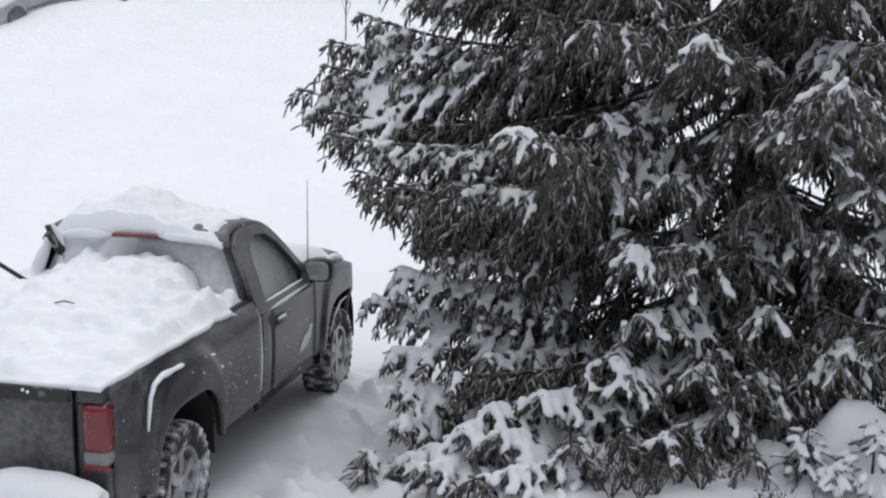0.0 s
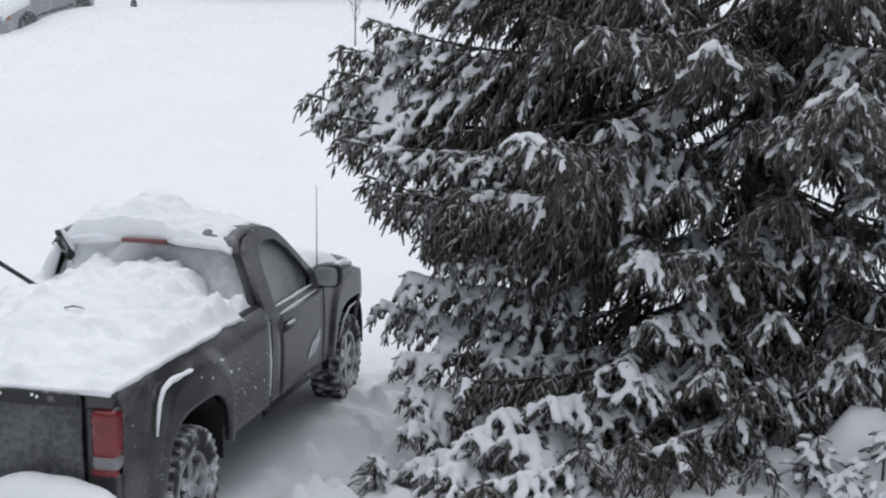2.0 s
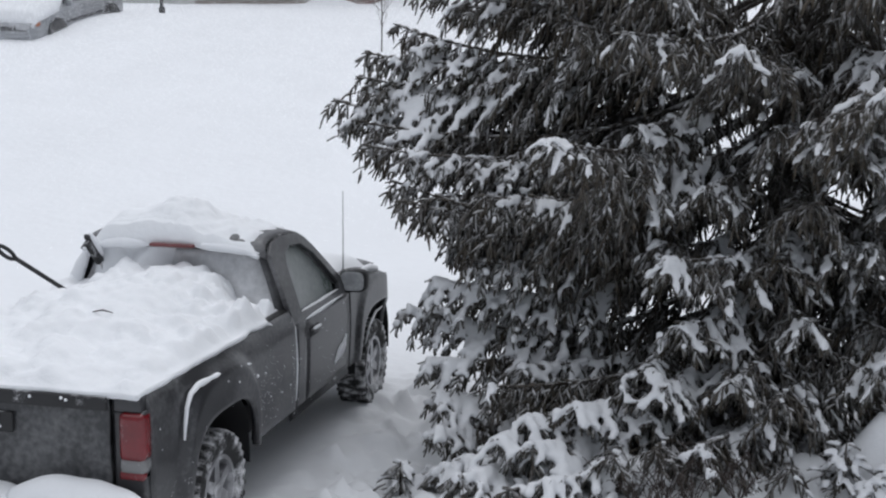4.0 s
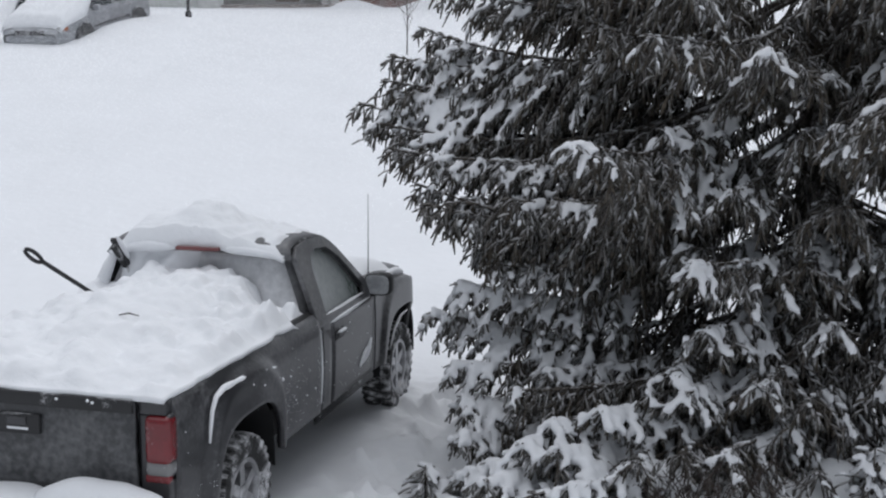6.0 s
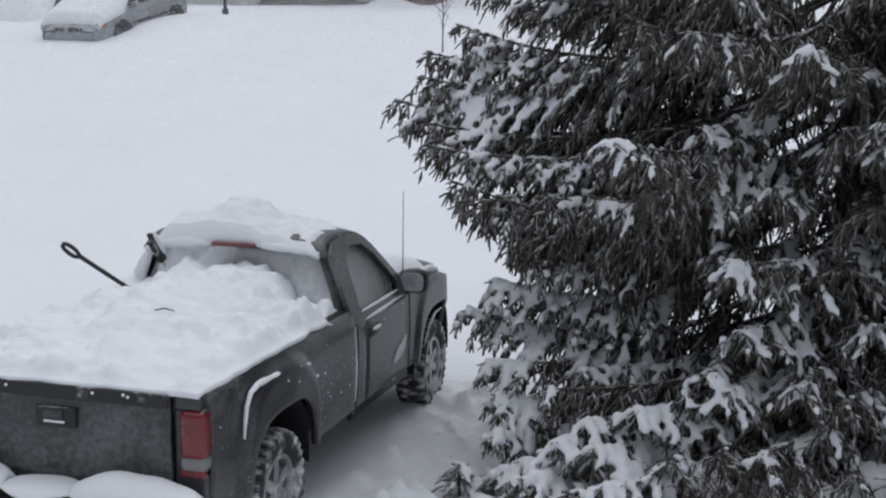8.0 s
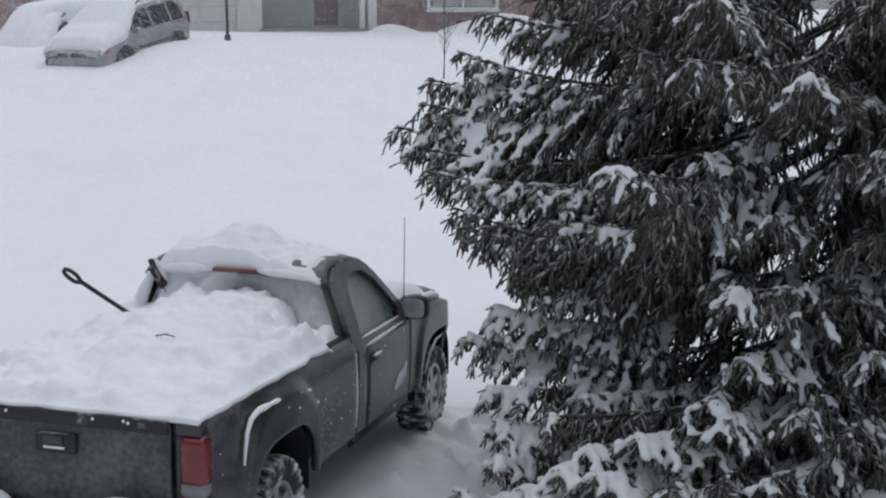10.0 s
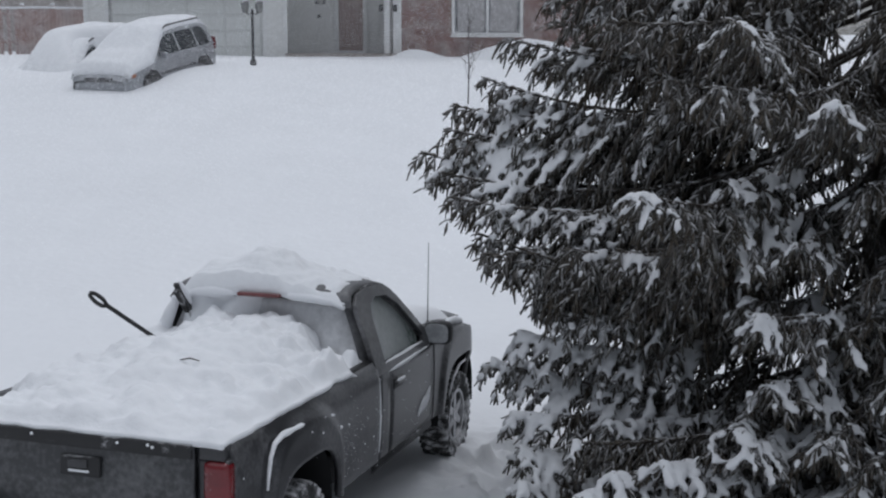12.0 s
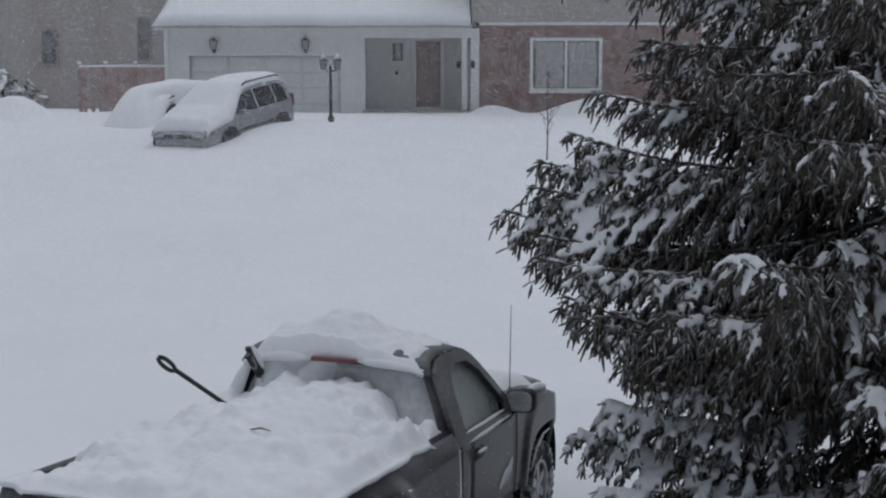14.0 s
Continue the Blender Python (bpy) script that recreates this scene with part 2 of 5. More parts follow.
def wheel(parent, x, y, sign):
    w = part("wheel", lathe([(-0.10, 0.09), (0.06, 0.09), (0.06, 0.04), (-0.10, 0.04)], 16), DARK, parent, "mud-terrain tyre on alloy rim, packed with snow")
    w.location = (x, y, 0.40)
    # tread blocks cut into the shoulders and crown
    prof = [(-0.11, 0.24), (-0.130, 0.29), (-0.135, 0.34), (-0.131, 0.376), (-0.10, 0.388), (-0.05, 0.392), (-0.02, 0.392), (0.02, 0.392), (0.05, 0.392), (0.10, 0.388), (0.131, 0.376), (0.137, 0.34), (0.132, 0.29), (0.11, 0.24), (0.0, 0.225)]
    vs, fs, n, m = lathe(prof, 128)[0], lathe(prof, 128)[1], 128, 15
    for i in range(n):
        for j in range(m):
            side = -1 if j < 7 else 1
            block = ((i + (2 if side > 0 else 0)) // 2) % 2
            x, y, z = vs[i * m + j]
            k = 1 + (0.045 if block and prof[j][1] > 0.37 else 0)
            vs[i * m + j] = (x * (1.04 if block and prof[j][1] > 0.33 else 1), y * k, z * k)
    part("tyre", (vs, fs), RUBBER, w, "knobbly black rubber tyre", smooth=False)
    rim = [lathe([(0.07, 0.245), (0.115, 0.245), (0.115, 0.215), (0.05, 0.20), (0.02, 0.20)], 32), lathe([(0.05, 0.001), (0.10, 0.001), (0.105, 0.06), (0.06, 0.075)], 20)]
    for i in range(6):
        a = 2 * math.pi * i / 6
        vs, fs = extrude([(-0.042, 0.05), (0.042, 0.05), (0.03, 0.22), (-0.03, 0.22)], 0, 0.05, 0.098)
        r = Matrix.Rotation(a, 4, "X")
        rim.append(([r @ Vector(v) for v in vs], fs))
    part("rim", join(*rim), ALLOY, w, "six-spoke alloy rim", smooth=False)
    part("brake_disc", lathe([(0.0, 0.001), (0.02, 0.001), (0.02, 0.2), (0.0, 0.2)], 20), DARK, w)
    if sign < 0:
        w.rotation_euler = (0, 0, math.pi)
    return w


def build_truck():
    t = thing("pickup_truck", "black regular-cab pickup truck parked in deep snow", "pickup truck", TRUCK)
    for sg, side in ((1, "right"), (-1, "left")):
        p = part("bed_side", body_sheet(0.30, 2.68, lambda y: arch(y, REAR), lambda y: 1.325, REAR, sg, 60, 14), PAINT, t, thick=0.05)
        part("rail_cap", tube([(sg * 0.90, 0.24, 1.305), (sg * 0.90, 2.66, 1.305)], 0.035, 8), BLACK, p)
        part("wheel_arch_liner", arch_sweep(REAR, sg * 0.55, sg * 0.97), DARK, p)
        part("inner_panel", box(sg * 0.80 - 0.02, sg * 0.80 + 0.02, 0.25, 2.66, 0.9, 1.30), BLACK, p)
        # front fender
        fd = part("fender", body_sheet(4.02, 5.50, lambda y: arch(y, FRONT), lambda y: 1.285 - 0.12 * smooth01((y - 4.4) / 1.1) - 0.11 * max(0, (y - 5.1) / 0.4) ** 2, FRONT, sg, 50, 12), PAINT, t, thick=0.04)
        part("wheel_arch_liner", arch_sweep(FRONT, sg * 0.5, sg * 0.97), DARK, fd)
        part("fender_top", grid(20, 5, lambda u, v: (sg * (side_x(1.2) - 0.002 - 0.24 * v - (1 - v) * 0.20 * max(0, (4.02 + 1.48 * u - 4.95) / 0.55) ** 2.2), 4.02 + 1.48 * u, 1.285 - 0.12 * smooth01((4.02 + 1.48 * u - 4.4) / 1.1) - 0.11 * max(0, (4.02 + 1.48 * u - 5.1) / 0.4) ** 2 + 0.045 * math.sin(v * math.pi / 2))), PAINT, fd)
        part("headlight", box(min(sg * 0.58, sg * 0.80), max(sg * 0.58, sg * 0.80), 5.40, 5.50, 0.80, 0.98, 0.03), CLEAR, fd)
        # door and rear quarter of the cab
        d = part("door", body_sheet(2.92, 4.0, lambda y: 0.56, lambda y: 1.215, None, sg, 12, 14), PAINT, t, thick=0.04)
        hd = part("door_handle", box(sg * 1.0 - 0.012, sg * 1.0 + 0.04, 2.99, 3.17, 1.085, 1.115, 0.012), PAINT, d, "body-coloured handle dusted with snow")
        part("handle_cup", box(sg * 0.998 - 0.006, sg * 0.998 + 0.012, 2.98, 3.19, 1.05, 1.13, 0.006), BLACK, d)
        part("cab_corner", body_sheet(2.70, 2.905, lambda y: 0.56, lambda y: 1.215, None, sg, 4, 12), PAINT, t, thick=0.04)
        part("rocker_sill", extrude([(sg * 0.93, 0.44), (sg * 0.985, 0.50), (sg * 0.97, 0.57), (sg * 0.90, 0.57)], 1, 2.70, 4.02), BLACK, t)
        outer = [(2.66, 1.20), (2.665, 1.45), (2.69, 1.73), (2.80, 1.80), (3.02, 1.822), (3.32, 1.805), (3.56, 1.69), (3.76, 1.505), (4.02, 1.27), (3.9, 1.20), (3.3, 1.20)]
        inner = [(2.87, 1.265), (2.885, 1.43), (2.92, 1.62), (2.98, 1.70), (3.12, 1.735), (3.34, 1.715), (3.51, 1.62), (3.67, 1.47), (3.82, 1.325), (3.80, 1.27), (3.3, 1.265)]
        vs = [(sg * cab_x(z), y, z) for y, z in outer] + [(sg * (cab_x(z) + 0.004), y, z) for y, z in inner]
        part("cab_side", (vs, [(i, (i + 1) % 11, 11 + (i + 1) % 11, 11 + i) for i in range(11)]), PAINT, t, thick=0.04, bevel=0.008, smooth=False)
        part("side_window", ([(sg * (cab_x(z) - 0.015), y, z) for y, z in inner], [tuple(range(11))]), WINDOW, t, "side window misted with frost", smooth=False)
        part("window_seal", tube([(sg * (cab_x(1.26) + 0.008), 2.87, 1.262), (sg * (cab_x(1.26) + 0.008), 3.82, 1.266)], 0.012, 6), BLACK, t)
        mi = part("wing_mirror", rounded((sg * 1.045, 4.0, 1.325), (0.125, 0.075, 0.10)), BLACK, t, "black wing mirror, its bright reflection painted on the glass")
        part("mirror_glass", rounded((sg * 1.045, 3.932, 1.325), (0.105, 0.012, 0.082)), MIRRORSHEEN, mi)
        part("mirror_arm", box(min(sg * 0.90, sg * 1.0), max(sg * 0.90, sg * 1.0), 3.96, 4.04, 1.25, 1.31, 0.01), BLACK, mi)
        # tail lamp, wrapped round the corner
        tl = part("tail_light", box(min(sg * 0.832, sg * 0.992), max(sg * 0.832, sg * 0.992), 0.205, 0.34, 0.945, 1.235, 0.045, 4), RED, t, "red tail lamp lens")
        part("reversing_lens", box(min(sg * 0.836, sg * 0.99), max(sg * 0.836, sg * 0.99), 0.209, 0.335, 0.872, 0.965, 0.03, 3), CLEAR, tl, "clear reversing lens")
        part("lamp_foot", box(min(sg * 0.834, sg * 0.985), max(sg * 0.834, sg * 0.985), 0.212, 0.33, 0.838, 0.885, 0.012), RED, tl)
        part("bed_corner", box(min(sg * 0.795, sg * 0.965), max(sg * 0.795, sg * 0.965), 0.225, 0.33, 1.232, 1.33, 0.02, 3), PAINT, t)
        part("bed_corner_post", box(min(sg * 0.79, sg * 0.985), max(sg * 0.79, sg * 0.985), 0.235, 0.33, 0.60, 1.24, 0.02, 3), PAINT, t)
        wheel(t, sg * 0.865, REAR, sg)
        wheel(t, sg * 0.865, FRONT, sg)
    g = part("tailgate", grid(30, 14, lambda u, v: (-0.778 + 1.556 * u, 0.222 - 0.018 * math.sin(math.pi * v) - 0.012 * smooth01((v - 0.86) / 0.05), 0.74 + 0.59 * v)), PAINT_GATE, t, "black tailgate streaked with frost", thick=0.05)
    part("gate_top_trim", box(-0.775, 0.775, 0.185, 0.27, 1.243, 1.326, 0.012), BLACK, g)
    hb = part("handle_bezel", box(-0.09, 0.18, 0.178, 0.215, 1.072, 1.192, 0.014), BLACK, g)
    part("handle_paddle", box(-0.03, 0.10, 0.166, 0.182, 1.125, 1.175, 0.008), PAINT, hb)
    part("handle_recess_snow", box(-0.03, 0.11, 0.170, 0.182, 1.098, 1.114, 0.006), SNOW, hb, "line of snow in the handle recess")
    b = part("rear_bumper", grid(40, 10, lambda u, v: (-0.98 + 1.96 * u, 0.19 - 0.13 * math.sin(math.pi * min(1, v * 1.1)) * (1 - 0.5 * abs(2 * u - 1) ** 6), 0.52 + 0.2 * v)), BLACK, t, "dark step bumper", thick=0.03)
    part("bumper_step", box(-0.93, 0.93, 0.05, 0.22, 0.695, 0.722, 0.01), BLACK, b)
    pl = part("number_plate", box(-0.155, 0.155, 0.035, 0.045, 0.56, 0.70, 0.003), material("plate_white", (0.6, 0.6, 0.58), 0.5), b, "pale number plate, partly covered by snow")
    for i, w in enumerate((0.03, 0.035, 0.028, 0.035, 0.03)):
        part("plate_bar", box(-0.115 + i * 0.05, -0.115 + i * 0.05 + w, 0.030, 0.036, 0.60, 0.66), BLACK, pl)
    # cab back, roof, glass, hood
    def back(u, v):
        z = 0.62 + 1.18 * v
        return ((2 * u - 1) * (cab_x(z) - 0.02), 2.70 + 0.075 * smooth01((z - 1.2) / 0.6), z)
    part("cab_back", grid(10, 12, back), PAINT, t, thick=0.03)
    def rearglass(u, v):
        z = 1.24 + 0.515 * v
        return ((2 * u - 1) * (cab_x(z) - 0.10), 2.692 + 0.075 * smooth01((z - 1.2) / 0.6), z)
    rw = part("rear_window", grid(10, 8, rearglass), FROST, t, "rear window coated in frost and blown snow", thick=0.006)
    part("cross_decal", join(extrude([(0.605, 1.29), (0.635, 1.29), (0.635, 1.41), (0.605, 1.41)], 1, 2.672, 2.678), extrude([(0.575, 1.345), (0.665, 1.345), (0.665, 1.378), (0.575, 1.378)], 1, 2.6715, 2.6785)), material("decal_white", (0.7, 0.7, 0.7), 0.6), rw, "white cross-shaped decal", smooth=False)
    def roof(u, v):
        y = 2.68 + 0.90 * u
        x = 2 * v - 1
        return (x * (cab_x(roof_edge(y)) + 0.004), y, roof_edge(y) + 0.055 * (1 - abs(x) ** 2.6))
    part("roof", grid(14, 20, roof), PAINT, t, thick=0.03)
    part("roof_ditch", tube([(0.722, 2.76, 1.80), (0.722, 3.1, 1.832), (0.735, 3.4, 1.79), (0.775, 3.60, 1.675)], 0.014, 6), BLACK, t)
    part("high_brake_light", box(-0.16, 0.20, 2.60, 2.75, 1.775, 1.803, 0.012, 3), material("red_brake_lens", (0.16, 0.05, 0.05), 0.3, var=0.2), t, "long red high-level brake light")
    part("windscreen", grid(10, 6, lambda u, v: ((2 * u - 1) * (0.70 + 0.14 * v), 3.52 + 0.56 * v + 0.06 * (1 - (2 * u - 1) ** 2), 1.745 - 0.46 * v)), FROST, t, thick=0.006)
    part("hood", grid(16, 16, lambda u, v: ((2 * u - 1) * 0.77, 4.02 + 1.48 * v, 1.29 + 0.06 * (1 - (2 * u - 1) ** 4) - 0.10 * v ** 2 + 0.02 * smooth01((abs(2 * u - 1) - 0.3) / 0.1))), PAINT, t, thick=0.03)
    part("grille", box(-0.79, 0.79, 5.36, 5.52, 0.55, 1.08, 0.06, 3), BLACK, t)
    part("front_bumper", box(-0.86, 0.86, 5.30, 5.60, 0.45, 0.70, 0.09, 4), PAINT, t)
    part("chassis", box(-0.72, 0.72, 0.25, 5.4, 0.42, 0.66, 0.02), DARK, t)
    part("bed_floor", box(-0.8, 0.8, 0.25, 2.66, 0.86, 0.92), BLACK, t)
    part("seat_back", box(-0.70, 0.70, 2.86, 3.02, 0.8, 1.42, 0.05, 3), CABIN, t)
    part("dashboard", box(-0.72, 0.72, 3.85, 4.2, 0.95, 1.22, 0.05, 3), CABIN, t)
    part("steering_wheel", lathe([(-0.012, 0.17), (0.012, 0.17), (0.012, 0.195), (-0.012, 0.195)], 20), BLACK, t).location = (-0.38, 3.75, 1.12)
    an = part("antenna", tube([(0.80, 4.44, 1.30), (0.80, 4.44, 2.04)], [0.005, 0.0025], 6), BLACK, t, "thin whip antenna")
    part("antenna_base", tube([(0.80, 4.44, 1.29), (0.80, 4.44, 1.335)], [0.02, 0.012], 8), BLACK, an)
    return t


build_truck()

# ---- snow lying on the truck ----


def heap(name, label, nx, ny, f, parent_m, mat=None):
    ob = tagged(part(name, grid(nx, ny, f), mat or SNOW, None, thick=0.03), label, "snow")
    ob.matrix_world = parent_m
    return ob


def bed_snow(u, v):
    x = -0.965 + 1.93 * u
    y = 0.20 + 2.50 * v
    edge = smooth01((0.965 - abs(x)) / 0.13) * smooth01((y - 0.20) / 0.14)
    back = smooth01((y - 0.9) / 1.5)
    z = 1.345 + 0.055 * edge
    z += edge * back * (0.20 * math.exp(-((x + 0.12) / 0.46) ** 2) + 0.07 * math.exp(-((x - 0.35) / 0.3) ** 2))
    z += edge * 0.10 * math.exp(-((x + 0.1) / 0.6) ** 2 - ((y - 1.2) / 0.7) ** 2)
    z += edge * 0.04 * math.exp(-((x + 0.38) / 0.34) ** 2) * smooth01((y - 2.2) / 0.45)
    z -= 0.13 * smooth01((x - 0.4) / 0.25) * smooth01((y - 2.15) / 0.35)
    # lower over the left rail near the tailgate
    z += 0.03 * smooth01((-0.78 - x) / 0.06)
    z -= 0.17 * smooth01((-0.72 - x) / 0.12) * smooth01((0.98 - y) / 0.22) * smooth01((y - 0.42) / 0.15)
    lump = 0.06 * noise.noise(Vector((x * 1.9, y * 1.9, 4))) + 0.085 * noise.noise(Vector((x * 3.9, y * 3.9, 9))) + 0.030 * noise.noise(Vector((x * 13, y * 13, 2)))
    chunk = smooth01((x - 0.2) / 0.4) * smooth01((y - 0.7) / 0.5) + smooth01((y - 1.6) / 0.5) * 0.5
    lump += chunk * (0.10 * abs(noise.noise(Vector((x * 6.5, y * 6.5, 6)))) + 0.045 * abs(noise.noise(Vector((x * 16, y * 16, 7)))))
    ridge = 0.05 * math.exp(-((x - 0.80) / 0.08) ** 2) * (0.5 + noise.noise(Vector((x * 4, y * 6, 1)))) * smooth01((y - 0.5) / 0.5)
    z += edge * (lump + ridge)
    if y > 2.62 and x > 0.5:
        z -= 0.04
    wob = 0.02 * noise.noise(Vector((0, y * 5, 3))) if abs(x) > 0.9 else 0
    return (x + wob, y + (0.02 * noise.noise(Vector((x * 6, 0, 8))) if v < 0.02 else 0), z)


heap("bed_snow", "heap of lumpy snow filling the pickup's open bed", 90, 110, bed_snow, TRUCK)


def roof_snow(u, v):
    x = -0.75 + 1.47 * u
    y = 2.64 + 1.015 * v
    e = smooth01(u / 0.15) * smooth01((1 - u) / 0.08) * smooth01((y - 2.64) / 0.05) * smooth01((3.655 - y) / 0.2)
    base = max(1.765, roof_edge(y)) + 0.055 * (1 - min(1, abs(x / 0.735)) ** 2.6)
    t = 0.10 * smooth01((0.62 - x) / 0.8) + 0.09 * math.exp(-((x + 0.12) / 0.15) ** 2 - ((y - 3.0) / 0.22) ** 2) + 0.06 * math.exp(-((x - 0.05) / 0.12) ** 2 - ((y - 3.05) / 0.2) ** 2)
    n = 0.03 * noise.noise(Vector((x * 6, y * 6, 5))) + 0.03 * noise.noise(Vector((x * 14, y * 9, 5))) * smooth01((x + 0.3) / 0.5) + 0.05 * abs(noise.noise(Vector((x * 11, y * 11, 2)))) * math.exp(-((x + 0.02) / 0.25) ** 2)
    return (x, y, base - 0.03 + e * (0.066 + t + n))


heap("roof_snow", "mound of drifted snow on the truck's cab roof", 60, 50, roof_snow, TRUCK)


def window_snow(u, v):
    x = -0.76 + 0.80 * u
    z = 1.38 + 0.42 * v
    reach = smooth01(u / 0.12) * smooth01((1 - u) / (0.25 + 0.3 * (1 - v)))
    t = reach * smooth01((1 - v) / 0.02 + 0.6) * (0.07 + 0.03 * noise.noise(Vector((x * 4, z * 5, 2))))
    return (x * (1 - 0.12 * v), 2.692 + 0.075 * smooth01((z - 1.2) / 0.6) + 0.012 - t * (1 + 0.6 * noise.noise(Vector((x * 9, z * 9, 7)))), z)


heap("window_snow", "blown snow plastered over the cab's rear window", 30, 20, window_snow, TRUCK)


def hood_snow(u, v):
    x = -0.86 + 1.74 * u
    y = 4.22 + 1.10 * v
    e = smooth01(u / 0.1) * smooth01((1 - u) / 0.08) * smooth01(v / 0.1) * smooth01((1 - v) / 0.3)
    z = 1.29 + 0.06 * (1 - min(1, abs(x / 0.8)) ** 4) - 0.10 * v ** 2
    return (x, y, z - 0.03 + e * (0.11 + 0.04 * noise.noise(Vector((x * 4, y * 4, 6)))))


heap("hood_snow", "layer of snow over the truck's bonnet", 36, 30, hood_snow, TRUCK)


def bumper_snow(x0, x1, h):
    def f(u, v):
        x = x0 + (x1 - x0) * u
        a = math.pi * v
        k = (math.sin(math.pi * min(0.98, max(0.02, u)))) ** 0.45
        r = 1 + 0.18 * noise.noise(Vector((x * 5, v * 2, x0)))
        return (x, 0.10 + 0.15 * math.cos(a) * k * r, 0.71 + h * math.sin(a) * k * r)
    return f


for x0, x1, h in ((0.22, 1.0, 0.125), (-0.98, -0.24, 0.13), (-0.24, 0.22, 0.03)):
    heap("bumper_snow", "rounded snow cap on the truck's rear bumper", 24, 12, bumper_snow(x0, x1, h), TRUCK)


def ridge(name, label, pts, r, m, n=7):
    """A narrow line of snow caught on an edge, thin at both ends."""
    fine = []
    for i in range(len(pts) - 1):
        for k in range(6):
            fine.append(Vector(pts[i]).lerp(Vector(pts[i + 1]), k / 6))
    fine.append(Vector(pts[-1]))
    q = len(fine) - 1
    rad = [r * (0.2 + 0.8 * math.sin(math.pi * min(0.97, max(0.03, i / q))) ** 0.6) * (1 + 0.35 * noise.noise(fine[i] * 9)) for i in range(q + 1)]
    ob = tagged(part(name, tube(fine, rad, n), SNOW), label, "snow")
    ob.matrix_world = m
    return ob


for sg in (1, -1):
    crest = [(sg * (side_x(z) + 0.028), y, z) for y, z in ((0.655, 0.95), (0.672, 1.04), (0.705, 1.135), (0.77, 1.205), (0.89, 1.232), (1.12, 1.222), (1.38, 1.20), (1.56, 1.18), (1.70, 1.16))]
    ridge("arch_snow", "curved line of snow on the rear wheel arch", crest, 0.020, TRUCK)
    ridge("sill_snow", "snow line along the door's window ledge", [(sg * 0.955, 2.86, 1.262), (sg * 0.96, 3.3, 1.266), (sg * 0.955, 3.84, 1.275)], 0.020, TRUCK)
    ridge("fender_snow", "snow along the front wing's top edge", [(sg * 0.95, 4.28, 1.31), (sg * 0.94, 4.7, 1.30), (sg * 0.91, 5.05, 1.245), (sg * 0.84, 5.34, 1.15)], 0.042, TRUCK)
    ridge("door_seam_snow", "snow packed in the cab's rear seam", [(sg * 0.99, 2.69, 1.20), (sg * 1.0, 2.69, 0.9), (sg * 0.99, 2.69, 0.62)], 0.012, TRUCK)
    ridge("pillar_snow", "snow on the door frame's upper edge", [(sg * (cab_x(z) + 0.012), y, z) for y, z in ((2.90, 1.66), (2.96, 1.725), (3.06, 1.755), (3.22, 1.762), (3.36, 1.735), (3.5, 1.655))], 0.018, TRUCK)
    ridge("belt_snow", "second snow line below the side window", [(sg * 0.985, 2.84, 1.208), (sg * 0.99, 3.3, 1.212), (sg * 0.985, 3.84, 1.225)], 0.018, TRUCK)
    ridge("door_patch_snow", "patch of snow stuck low on the door", [(sg * 1.0, 3.60, 0.69), (sg * 1.0, 3.70, 0.77), (sg * 1.0, 3.80, 0.80), (sg * 1.0, 3.90, 0.87)], 0.03, TRUCK)
    ridge("door_patch_snow", "thin smear of snow low on the door", [(sg * 0.998, 3.68, 0.70), (sg * 0.998, 3.78, 0.75), (sg * 0.998, 3.90, 0.80)], 0.022, TRUCK)
ridge("roof_edge_snow", "soft snow lip along the cab's rear roof edge", [(0.19, 2.665, 1.79), (0.45, 2.665, 1.78), (0.71, 2.68, 1.745)], 0.036, TRUCK)
ridge("roof_edge_snow", "soft snow lip along the cab's rear roof edge", [(-0.72, 2.68, 1.745), (-0.45, 2.665, 1.785), (-0.15, 2.665, 1.79)], 0.042, TRUCK)
ridge("roof_ditch_snow", "snow along the roof gutter", [(0.64, 2.88, 1.79), (0.65, 3.15, 1.815), (0.64, 3.5, 1.775)], 0.02, TRUCK)
ridge("arch_edge_snow", "snow rim on the front wheel arch", [(1.035, FRONT + 0.52 * math.cos(a), 0.42 + 0.50 * math.sin(a)) for a in (2.6, 2.2, 1.8, 1.4)], 0.013, TRUCK)
ridge("handle_snow", "small cap of snow on the door handle", [(1.03, 3.0, 1.118), (1.035, 3.08, 1.12), (1.03, 3.17, 1.118)], 0.016, TRUCK)
for i in range(20):
    y, z = random.uniform(0.35, 3.9), random.uniform(0.62, 1.28)
    if abs(y - REAR) < 0.55 and z < 0.98:
        continue
    r = random.uniform(0.004, 0.009) * (1.8 if i % 9 == 0 else 1)
    bm = bmesh.new()
    bmesh.ops.create_icosphere(bm, subdivisions=1, radius=r)
    ob = tagged(part("snow_fleck", bm, SNOW), "fleck of snow stuck to the truck's flank", "snow", "flecks on the truck")
    ob.matrix_world = TRUCK @ pose(side_x(z) + flare(y, z, REAR), y, z)
ridge("pillar_snow", "snow plastered down the cab's rear corner", [(-0.70, 2.69, 1.75), (-0.79, 2.68, 1.58), (-0.86, 2.68, 1.42), (-0.93, 2.68, 1.26)], 0.05, TRUCK)


